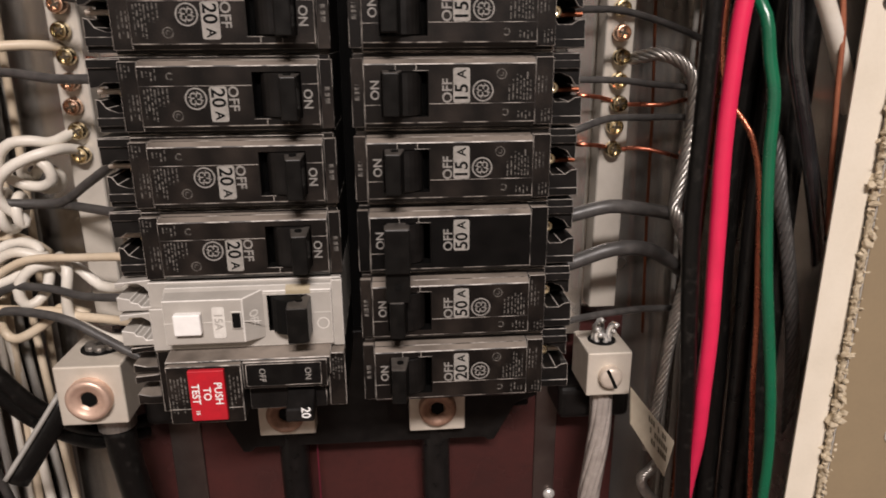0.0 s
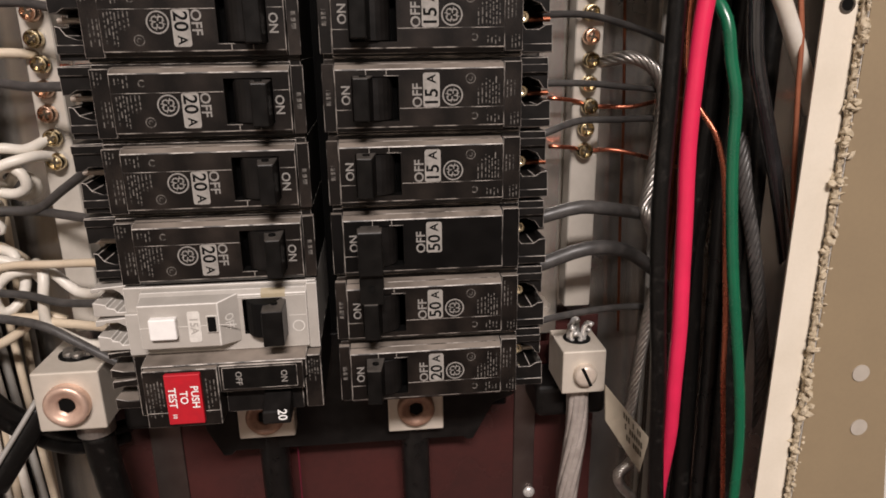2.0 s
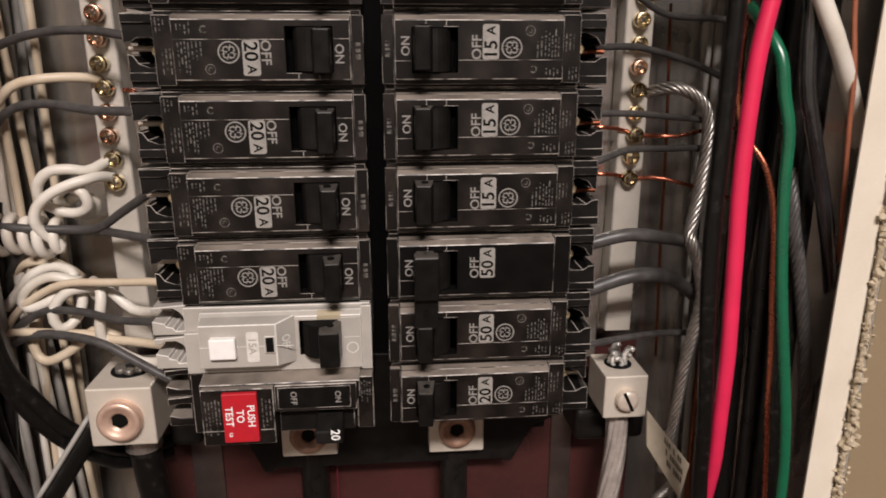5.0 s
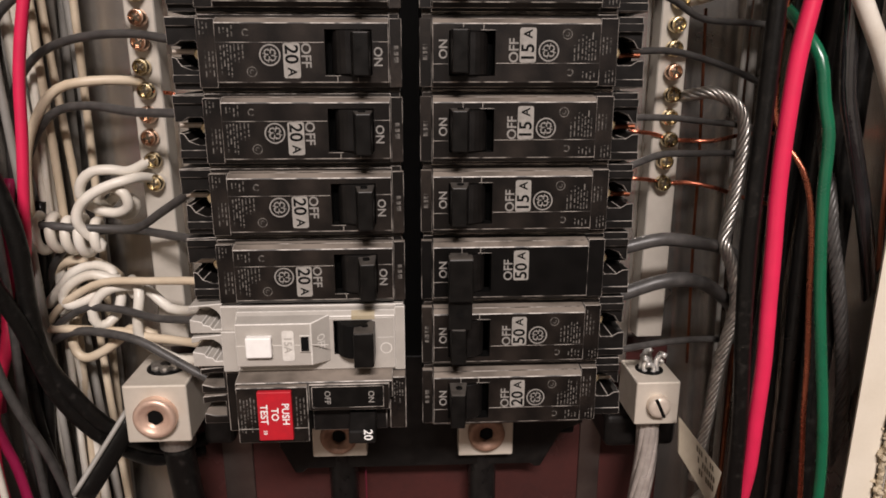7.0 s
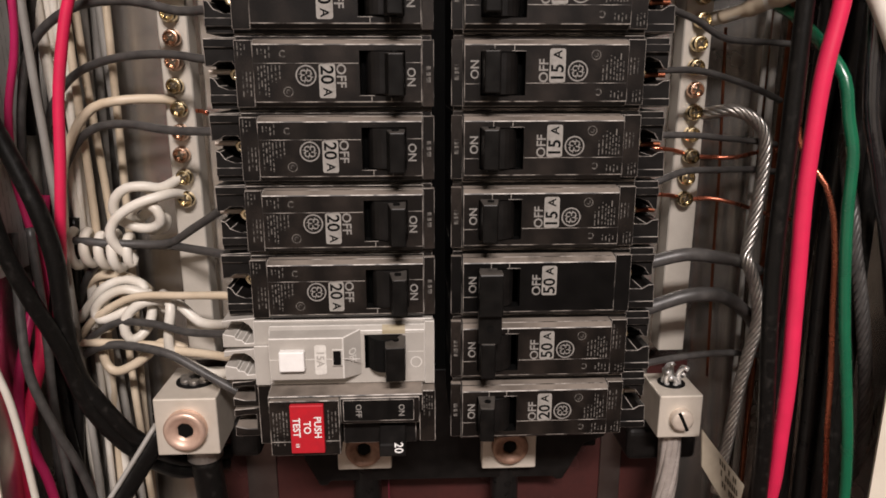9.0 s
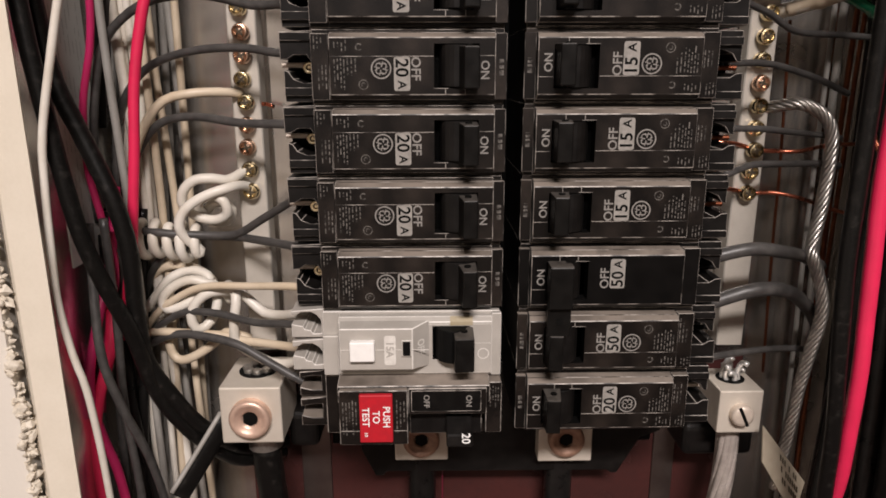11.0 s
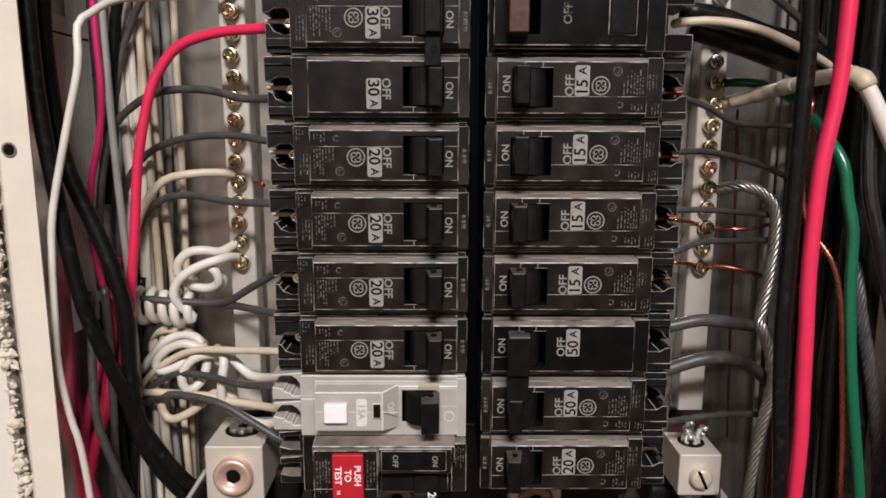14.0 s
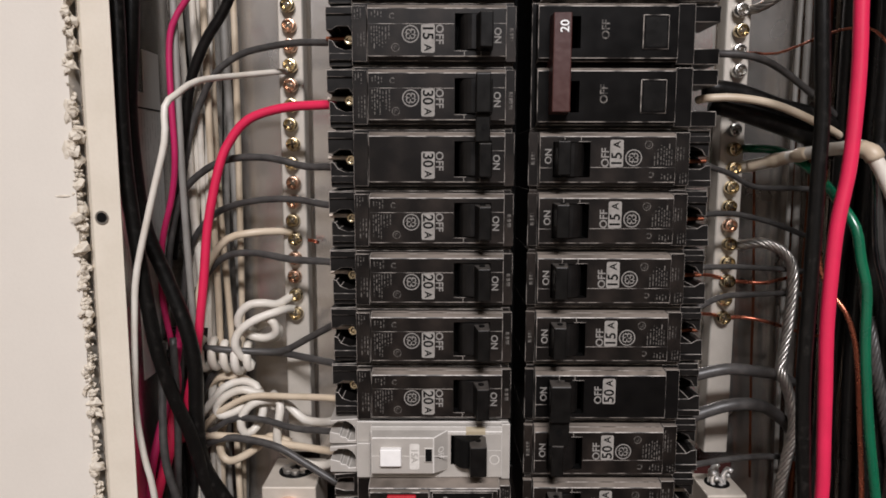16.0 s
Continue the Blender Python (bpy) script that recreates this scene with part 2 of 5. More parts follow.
def prism(outline, axis, a, b, bm=None):
    """Extrudes an outline of two coordinates along the third axis, from a to b."""
    bm = bm or bmesh.new()
    def at(p, s):
        return {"x": (s, p[0], p[1]), "y": (p[0], s, p[1]), "z": (p[0], p[1], s)}[axis]
    lo, hi = [bm.verts.new(at(p, a)) for p in outline], [bm.verts.new(at(p, b)) for p in outline]
    made = [bm.faces.new(lo), bm.faces.new(hi[::-1])]
    for i in range(len(outline)):
        j = (i + 1) % len(outline)
        made.append(bm.faces.new((lo[j], lo[i], hi[i], hi[j])))
    bmesh.ops.recalc_face_normals(bm, faces=made)
    return bm


def drum(centre, r, depth, axis="y", sides=24, bm=None, r2=None):
    """A cylinder or cone about the centre; its first end faces the viewer when the axis is y."""
    bm = bm or bmesh.new()
    turn = {"y": pose(0, 0, 0, 90), "x": pose(0, 0, 0, 0, 90), "z": pose(0, 0, 0)}[axis]
    bmesh.ops.create_cone(bm, cap_ends=True, segments=sides, radius1=r, radius2=r if r2 is None else r2, depth=depth, matrix=Matrix.Translation(centre) @ turn)
    return bm


def annulus(cx, cz, r0, r1, y, bm, sides=24):
    for k in range(sides):
        a, b = 2 * math.pi * k / sides, 2 * math.pi * (k + 1) / sides
        bm.faces.new([bm.verts.new((cx + r * math.cos(w), y, cz + r * math.sin(w))) for r, w in ((r0, a), (r1, a), (r1, b), (r0, b))])


def arc(cx, cz, r0, r1, a0, a1, y, bm, steps=14):
    """A flat part of a ring, from angle a0 to a1 in degrees."""
    for k in range(steps):
        a, b = radians(a0 + (a1 - a0) * k / steps), radians(a0 + (a1 - a0) * (k + 1) / steps)
        bm.faces.new([bm.verts.new((cx + r * math.cos(w), y, cz + r * math.sin(w))) for r, w in ((r0, a), (r1, a), (r1, b), (r0, b))])


def lathe(cx, cz, profile, sides=28, bm=None):
    """A turned form about an axis that points at the viewer; profile: (radius, y) from the rim inwards."""
    bm = bm or bmesh.new()
    rings = [[bm.verts.new((cx + r * math.cos(2 * math.pi * k / sides), y, cz + r * math.sin(2 * math.pi * k / sides))) for k in range(sides)] for r, y in profile]
    made = []
    for u, v in zip(rings, rings[1:]):
        for k in range(sides):
            made.append(bm.faces.new((u[k], u[(k + 1) % sides], v[(k + 1) % sides], v[k])))
    bmesh.ops.recalc_face_normals(bm, faces=made)
    for f in made:
        f.smooth = True
    return bm


def plate(x0, x1, z0, z1, y, r=0.0008, thick=0.00012):
    """A rounded plate that faces the viewer."""
    pts = []
    for cx, cz, a0 in ((x1 - r, z1 - r, 0), (x0 + r, z1 - r, 90), (x0 + r, z0 + r, 180), (x1 - r, z0 + r, 270)):
        for k in range(5):
            w = radians(a0 + 22.5 * k)
            pts.append((cx + r * math.cos(w), cz + r * math.sin(w)))
    return prism(pts, "y", y - thick, y)


FONT_MESHES = {}


def letters(text, size, x, z, y, turn, bm=None):
    """Raised print of a text, centred on (x, z), facing the viewer. turn: degrees clockwise."""
    if text not in FONT_MESHES:
        cu = bpy.data.curves.new("print", "FONT")
        cu.body, cu.size, cu.align_x, cu.align_y, cu.resolution_u = text, 1.0, "CENTER", "CENTER", 3
        cu.offset = 0.018
        ob = new("print", cu)
        me = bpy.data.meshes.new_from_object(ob.evaluated_get(bpy.context.evaluated_depsgraph_get()))
        co = [tuple(v.co) for v in me.vertices]
        FONT_MESHES[text] = (co, [tuple(p.vertices) for p in me.polygons])
        bpy.data.objects.remove(ob)
        bpy.data.curves.remove(cu)
        bpy.data.meshes.remove(me)
    co, polys = FONT_MESHES[text]
    bm = bm or bmesh.new()
    xs, ys = [c[0] for c in co], [c[1] for c in co]
    mx, my = (min(xs) + max(xs)) / 2, (min(ys) + max(ys)) / 2
    c, s = math.cos(radians(turn)), math.sin(radians(turn))
    vs = []
    for a, b, _ in co:
        a, b = (a - mx) * size, (b - my) * size
        vs.append(bm.verts.new((x + a * c + b * s, y, z - a * s + b * c)))
    for p in polys:
        try:
            bm.faces.new([vs[i] for i in p])
        except ValueError:
            pass
    return bm


def faced(bm):
    """Turns all flat print towards the viewer."""
    bm.normal_update()
    for f in bm.faces:
        if f.normal.y > 0:
            f.normal_flip()
    return bm


def bars(x0, x1, z0, z1, y, rows, rng, thick=0.00042, bm=None, gap=0.25):
    """Unreadable small print: short bars in lines that run down the face."""
    bm = bm or bmesh.new()
    for k in range(rows):
        x = x0 + (x1 - x0) * (k + 0.5) / rows
        z = z1 - rng.random() * 0.001
        end = z0 + rng.random() * (z1 - z0) * 0.45
        while z > end:
            d = 0.0006 + rng.random() * 0.0018
            e = max(end, z - d)
            bm.faces.new([bm.verts.new(p) for p in ((x - thick / 2, y, e), (x + thick / 2, y, e), (x + thick / 2, y, z), (x - thick / 2, y, z))])
            z = e - 0.0003 - rng.random() * 0.0006
    return bm


def spline(points, step=0.004):
    """Points of a smooth line through the given ones."""
    p = [Vector(q) for q in points]
    p = [p[0] * 2 - p[1]] + p + [p[-1] * 2 - p[-2]]
    out = []
    for i in range(1, len(p) - 2):
        a, b, c, d = p[i - 1:i + 3]
        n = max(2, int((c - b).length / step))
        for k in range(n):
            t = k / n
            out.append(0.5 * (2 * b + (c - a) * t + (2 * a - 5 * b + 4 * c - d) * t * t + (3 * b - a - 3 * c + d) * t ** 3))
    return out + [p[-2]]


def frames_along(line):
    """A direction across and one square to it at each point, carried along without twist."""
    n = len(line)
    tang = [(line[min(i + 1, n - 1)] - line[max(i - 1, 0)]).normalized() for i in range(n)]
    side = tang[0].orthogonal().normalized()
    out = []
    for t in tang:
        side = (side - t * side.dot(t)).normalized()
        out.append((side.copy(), t.cross(side)))
    return out


def tube(line, r, sides=10, bm=None, lumps=0.0, flat=1.0):
    bm = bm or bmesh.new()
    rings = []
    for i, (p, (a, b)) in enumerate(zip(line, frames_along(line))):
        q = r * (1 + lumps * noise.noise(p * 220))
        rings.append([bm.verts.new(p + q * (math.cos(2 * math.pi * k / sides) * a + flat * math.sin(2 * math.pi * k / sides) * b)) for k in range(sides)])
    for u, v in zip(rings, rings[1:]):
        for k in range(sides):
            j = (k + 1) % sides
            bm.faces.new((u[k], u[j], v[j], v[k]))
    bm.faces.new(rings[0][::-1])
    bm.faces.new(rings[-1])
    return bm


def wire(name, label, r, mat, points, group="", category="wire", sides=12, lumps=0.03):
    ob = part(name, tube(spline(points), r, sides, lumps=lumps), mat, smooth=True)
    return tagged(ob, label, category, group)


def stranded(name, label, r, mat, points, strands=7, pitch=0.024, category="ground cable"):
    """A bare cable of strands laid round each other."""
    line = spline(points, 0.0016)
    fr = frames_along(line)
    s, turns = 0.0, [0.0]
    for a, b in zip(line, line[1:]):
        s += (b - a).length
        turns.append(2 * math.pi * s / pitch)
    sr = r * 0.42
    root = tagged(new(name), label, category)
    for k in range(strands):
        w = 2 * math.pi * k / strands
        bm = tube([p + (r - sr) * (math.cos(w + q) * a + math.sin(w + q) * b) for p, q, (a, b) in zip(line, turns, fr)], sr, 6)
        part("strand", bm, mat, root, smooth=True)
    return root


def helix(p0, p1, r, turns, squash=0.7, phase=0.0, steps=14, wobble=0.0, seed=0):
    """Points of a coil about the line from p0 to p1."""
    rng = random.Random(seed)
    p0, p1 = Vector(p0), Vector(p1)
    t = (p1 - p0).normalized()
    a = Vector((0, 1, 0))
    a = (a - t * a.dot(t)).normalized()
    b = t.cross(a)
    out = []
    for i in range(int(turns * steps) + 1):
        f = i / (turns * steps)
        w = phase + 2 * math.pi * i / steps
        q = r * (1 + wobble * math.sin(2.3 * w / 6 + seed))
        out.append(tuple(p0.lerp(p1, f) + squash * q * math.cos(w) * a + q * math.sin(w) * b))
    return out


# ---- the room and the wall ----
STRIP = 0.2065                        # outer edge of the tan strip
WALL_Y, WALL_T = -0.0155, 0.013        # face and thickness of the plasterboard
HALF, TOP, FOOT = 0.1788, 1.82, 1.02   # opening for the panel


def setting(name, bm, mat, label, category, smooth=False):
    return tagged(part(name, bm, mat, smooth=smooth), label, category, kind="structure")


setting("wall_left", box(-1.6, -HALF, WALL_Y, WALL_Y + WALL_T, 0, 2.4), M_WALL, "cream painted plasterboard wall cut round the panel", "wall")
setting("wall_right", box(0.1765, 1.6, WALL_Y, WALL_Y + WALL_T, 0, 2.4), M_PALEWALL, "pale painted wall beside the panel", "wall")
setting("tan_strip", prism([(0.1767, 0.95), (STRIP + 0.060, 0.95), (STRIP, 1.36), (HALF + 0.004, 1.545), (0.1767, 1.86)], "y", WALL_Y - 0.0004, WALL_Y - 0.00005), M_TAN, "tan strip of the wall beside the panel", "wall strip")
setting("wall_above", box(-HALF, 0.1765, WALL_Y, WALL_Y + WALL_T, TOP, 2.4), M_WALL, "cream painted wall above the panel", "wall")
setting("wall_below", box(-HALF, 0.1765, WALL_Y, WALL_Y + WALL_T, 0, FOOT), M_WALL, "cream painted wall below the panel", "wall")
# rest of the room, out of view, added and toned to shape the light
setting("wall_west", box(-1.66, -1.6, -3.0, 0.2, 0, 2.4), M_WALL, "plain cream side wall, unseen, reflected in the breakers", "wall")
setting("wall_east", box(1.6, 1.66, -3.0, 0.2, 0, 2.4), M_ROOM, "plain dark side wall, unseen, limits bounced light", "wall")
setting("wall_south", box(-1.66, 1.66, -3.06, -3.0, 0, 2.4), M_WALL, "plain cream wall behind, unseen, brightens reflections in the steel", "wall")
setting("floor", box(-1.66, 1.66, -3.06, 0.2, -0.1, 0), M_FLOOR, "plain dark red-brown floor, unseen, tints reflections in the steel", "floor")
setting("ceiling", box(-1.66, 1.66, -3.06, 0.2, 2.4, 2.45), M_CEIL, "plain dark ceiling, unseen, limits bounced light", "ceiling")


def ceiling_lamp():
    root = tagged(new("ceiling_lamp"), "wide oval white ceiling lamp with an open reflector", "lamp")
    root.location = (0.06, -1.18, 2.4)
    part("base", drum((0, 0, -0.012), 0.05, 0.024, "z"), M_WHITE, root)
    bm = bmesh.new()
    for r0, z0, r1, z1 in ((0.05, -0.02, 0.12, -0.05), (0.12, -0.05, 0.13, -0.056)):
        for k in range(32):
            a, b = 2 * math.pi * k / 32, 2 * math.pi * (k + 1) / 32
            bm.faces.new([bm.verts.new((2.6 * r * math.cos(w), r * math.sin(w), z)) for r, w, z in ((r0, a, z0), (r0, b, z0), (r1, b, z1), (r1, a, z1))])
    part("reflector", bm, M_WHITE, root)


ceiling_lamp()

# white filler spots on the tan wall
for zc, xc in ((1.3485, 0.1962), (1.3250, 0.1995)):
    ob = part("filler_spot", drum((xc, WALL_Y - 0.0006, zc), 0.0034, 0.0006, sides=20), M_SPOT)
    tagged(ob, "small round white filler spot on the tan wall", "filler spot", "filler spots", "structure")


# ---- the steel box ----
def enclosure():
    root = tagged(new("panel_box"), "open grey steel breaker panel box with cream front flanges", "panel box")
    part("back", box(-0.176, 0.176, 0.086, 0.0875, FOOT, TOP), M_BOX, root)
    part("side_wall", box(-0.1765, -0.175, -0.0115, 0.086, FOOT, TOP), M_BOX, root)
    part("side_wall", box(0.175, 0.1765, -0.0115, 0.086, FOOT, TOP), M_BOX, root)
    part("end_wall", box(-0.175, 0.175, -0.0115, 0.086, TOP - 0.0015, TOP), M_BOX, root)
    part("end_wall", box(-0.175, 0.175, -0.0115, 0.086, FOOT, FOOT + 0.0015), M_BOX, root)
    for s in (-1, 1):
        bm = prism([(s * 0.1628, -0.0130), (s * 0.1740, -0.0130), (s * 0.1757, -0.0118), (s * 0.1757, -0.0108),
                    (s * 0.1740, -0.0116), (s * 0.1632, -0.0116)], "z", FOOT, TOP)
        fl = part("flange", bm, M_FLANGE, root, "cream painted flange")
        # no hole is cut: a dark disc paints its shade on the flange
        part("screw_hole", drum((s * 0.1703, -0.0132, 1.480), 0.0021, 0.0006, sides=20), M_PIT, fl, "screw hole drawn as a dark disc for its shade")
        part("hole_rim", faced_ring(s * 0.1703, 1.480), M_STEEL, fl)
    return root


def faced_ring(x, z):
    bm = bmesh.new()
    annulus(x, z, 0.0020, 0.0027, -0.01355, bm)
    return faced(bm)


enclosure()


def crumbs(name, side, mat, label, size, seed, mid, bead=0.0):
    """The broken edge of the plasterboard: small angular lumps in clusters along the cut."""
    rng = random.Random(seed)
    bm = bmesh.new()
    z = 1.20
    while z < 1.66:
        z += rng.choice((0.0005, 0.0008, 0.0011, 0.0019)) * rng.uniform(0.7, 1.3)
        lump = noise.noise(Vector((seed * 7.3, 1.7, z * 130)))
        if lump < -0.34 and rng.random() < 0.7:
            continue
        for _ in range(rng.choice((1, 2, 3))):
            r = size * (1 + 0.8 * lump) * rng.choice((0.0005, 0.0007, 0.0009, 0.0012, 0.0016)) * rng.uniform(0.7, 1.25)
            at = Vector((side * (mid + rng.gauss(0, 0.0008)), WALL_Y + rng.uniform(-0.0014, 0.003), z))
            q = bmesh.ops.create_icosphere(bm, subdivisions=1, radius=r)
            turn = Euler([rng.uniform(0, 6) for _ in range(3)]).to_matrix()
            s = Vector((rng.uniform(0.6, 1.3), rng.uniform(0.6, 1.2), rng.uniform(0.7, 1.7)))
            for v in q["verts"]:
                c = turn @ Vector((v.co.x * s.x, v.co.y * s.y, v.co.z * s.z))
                v.co = at + c * (1 + 0.35 * noise.noise(c * 1900 + at * 900) * 1.7)
    if bead:
        # the ragged paper and core between the larger lumps
        core = [Vector((side * (mid - 0.0003 + 0.0005 * noise.noise(Vector((3, seed, 1.2 * k)))), WALL_Y + 0.0011, 1.20 + 0.0011 * k)) for k in range(420)]
        rings = []
        for k, p in enumerate(core):
            ring = []
            for a in range(7):
                w = 2 * math.pi * a / 7
                q = bead * (1 + 0.9 * noise.noise(Vector((a * 1.7, seed, k * 0.83))))
                ring.append(bm.verts.new(p + Vector((q * math.cos(w), 1.2 * q * math.sin(w), 0.0006 * noise.noise(Vector((a * 2.1, k * 1.3, seed)))))))
            rings.append(ring)
        for u, v in zip(rings, rings[1:]):
            for a in range(7):
                bm.faces.new((u[a], u[(a + 1) % 7], v[(a + 1) % 7], v[a]))
    return tagged(part(name, bm, mat), label, "plasterboard crumbs", kind="stuff")


crumbs("plaster_crumbs", -1, M_GYPSUM, "crumbling cream plasterboard edge along the flange", 1.15, 3, 0.1780)
crumbs("plaster_crumbs", 1, M_TANGYP, "crumbling tan plasterboard edge along the flange", 0.80, 4, 0.1759, 0.0009)

for xc, zc, rx, rz, seed in ((-0.1812, 1.5070, 0.0016, 0.0038, 1), (-0.1838, 1.4885, 0.0030, 0.0005, 2), (-0.1803, 1.5240, 0.0012, 0.0020, 3)):
    bm = bmesh.new()
    bmesh.ops.create_icosphere(bm, subdivisions=2, radius=1.0)
    for v in bm.verts:
        q = 1 + 0.5 * noise.noise(v.co * 1.7 + Vector((seed * 5.0, 0, 0)))
        v.co = Vector((xc + rx * q * v.co.x, WALL_Y + 0.0005 * v.co.y, zc + rz * q * v.co.z))
    tagged(part("paint_chip", bm, M_GYPSUM), "small chip of broken plaster in the cream wall", "paint chip", "paint chips", "structure")

# added sheet: its red stands in for a reflection in the steel back
tagged(part("red_back_board", worn(box(-0.1240, 0.1260, 0.0775, 0.0805, 1.12, 1.338), 0.0004, index=0), M_BOARD), "dark red sheet behind the bus bars for a reddish reflection in the steel", "insulating board")
for s, g in ((-1, "left"), (1, "right")):
    tagged(part("bus_support", worn(box(min(s * 0.088, s * 0.1005), max(s * 0.088, s * 0.1005), 0.064, 0.0845, 1.335, 1.70), 0.0006, index=0), M_BOX),
           "long grey steel support rail beside the breakers", "support rail", "support rails")
for x0, x1 in ((-0.0985, -0.0835), (0.0835, 0.0945)):
    tagged(part("rail_foot", worn(box(x0, x1, 0.0760, 0.0772, 1.12, 1.334), 0.0003, index=0), M_DULL), "narrow galvanised steel strip over the red board", "steel strip", "steel strips")
tagged(part("bus_pan", worn(box(-0.080, 0.076, 0.0605, 0.074, 1.30, 1.70), 0.0008, index=0), M_PIT), "black plastic pan that carries the breakers", "bus pan")


# ---- neutral bars ----
def cross_screw():
    """A round-head screw with a raised rim and a cross recess, its head towards the viewer."""
    bm = bmesh.new()
    prof = [(0.0036, 0.0), (0.0036, -0.0010), (0.0034, -0.0022), (0.0030, -0.0031), (0.0026, -0.0032), (0.0022, -0.0024), (0.0019, -0.0021), (0.0012, -0.0026), (0.0001, -0.0028)]
    rings = [[bm.verts.new((r * math.cos(2 * math.pi * k / 20), y, r * math.sin(2 * math.pi * k / 20))) for k in range(20)] for r, y in prof]
    for u, v in zip(rings, rings[1:]):
        for k in range(20):
            bm.faces.new((u[k], u[(k + 1) % 20], v[(k + 1) % 20], v[k]))
    bmesh.ops.recalc_face_normals(bm, faces=bm.faces)
    # two dark bars stand for the shaded cross recess
    for turned in (False, True):
        q = box(-0.0018, 0.0018, -0.0029, -0.0024, -0.0004, 0.0004) if not turned else box(-0.0004, 0.0004, -0.00285, -0.0024, -0.0018, 0.0018)
        me = bpy.data.meshes.new("cross")
        for f in q.faces:
            f.material_index = 1
        q.to_mesh(me)
        q.free()
        bm.from_mesh(me)
        bpy.data.meshes.remove(me)
    me = bpy.data.meshes.new("screw")
    bm.to_mesh(me)
    bm.free()
    return me


SCREW = {}
for key, m in (("brass", M_BRASS), ("copper", M_COPPERSCREW), ("zinc", M_STEEL)):
    SCREW[key] = cross_screw()
    SCREW[key].materials.append(m)
    SCREW[key].materials.append(M_SLOT)


def neutral_bar(x, first, label, seed):
    rng = random.Random(seed)
    root = tagged(new("neutral_bar"), label, "neutral bar")
    bm = box(x - 0.006, x + 0.006, 0.0555, 0.066, 1.352, 1.685)
    part("bar", worn(bm, 0.0005, index=0), M_BAR, root)
    z = first
    while z < 1.68:
        s = new("screw", SCREW[rng.choice(("brass", "brass", "brass", "copper", "brass", "brass", "copper", "zinc"))])
        s.parent = root
        s.matrix_basis = pose(x + rng.uniform(-0.0006, 0.0006), 0.0545 - rng.uniform(0, 0.0012), z, 0, rng.uniform(0, 90), 0)
        z += 0.00935
    return root


neutral_bar(-0.1085, 1.4265, "tinned neutral bar with a row of brass screws", 1)
neutral_bar(0.1075, 1.4245, "tinned neutral bar with brass screws and ground wires", 2)


# ---- breakers ----
ROW, PITCH = 1.4525, 0.0254


def cover(x0, x1, y0, y1, h0, h1, hole=None, slope=(0.0017, 0.0021)):
    """A raised face with a sloping shoulder along its long sides; hole: (x0, x1, z0, z1) of the handle's pit."""
    bm = bmesh.new()
    xs = [x0, x1] if not hole else [x0, hole[0], hole[1], x1]
    zs = [-h1, h1] if not hole else [-h1, hole[2], hole[3], h1]
    g = [[bm.verts.new((x, y1, z)) for z in zs] for x in xs]
    for i in range(len(xs) - 1):
        for j in range(len(zs) - 1):
            if hole and i == 1 and j == 1:
                continue
            bm.faces.new((g[i][j], g[i + 1][j], g[i + 1][j + 1], g[i][j + 1]))
    rim = [g[i][0] for i in range(len(xs))] + [g[-1][j] for j in range(1, len(zs))]
    rim += [g[i][-1] for i in range(len(xs) - 2, -1, -1)] + [g[0][j] for j in range(len(zs) - 2, 0, -1)]

    def ring(out, high, y):
        return [bm.verts.new((v.co.x + (-out if v.co.x == x0 else out if v.co.x == x1 else 0), y,
                              math.copysign(high, v.co.z) if abs(v.co.z) == rim[0].co.z * -1 else v.co.z)) for v in rim]
    loops = [rim, ring(0.0003, h1 + slope[0], y1 + slope[1]), ring(0.0004, h0, y0)]
    for a, b in zip(loops, loops[1:]):
        for k in range(len(rim)):
            j = (k + 1) % len(rim)
            bm.faces.new((a[j], a[k], b[k], b[j]))
    if hole:
        mouth = [g[1][1], g[2][1], g[2][2], g[1][2]]
        deep = [bm.verts.new((v.co.x, y0, v.co.z)) for v in mouth]
        for k in range(4):
            j = (k + 1) % 4
            bm.faces.new((mouth[k], mouth[j], deep[j], deep[k])).material_index = 2
        bm.faces.new(deep).material_index = 2
    bmesh.ops.recalc_face_normals(bm, faces=bm.faces)
    return bm


def rocker(root, x0, x1, z0, z1, top, mat):
    """The rounded part of the handle that turns inside its pit."""
    half, xc = (x1 - x0) / 2, (x0 + x1) / 2
    pts = [(xc - half * math.cos(radians(a)), 0.0056 - (0.0056 - top) * math.sin(radians(a)) ** 0.8) for a in range(0, 181, 15)]
    return part("rocker", worn(prism(pts, "z", z0, z1), 0.0002, 50, index=0), mat, root, smooth=False)


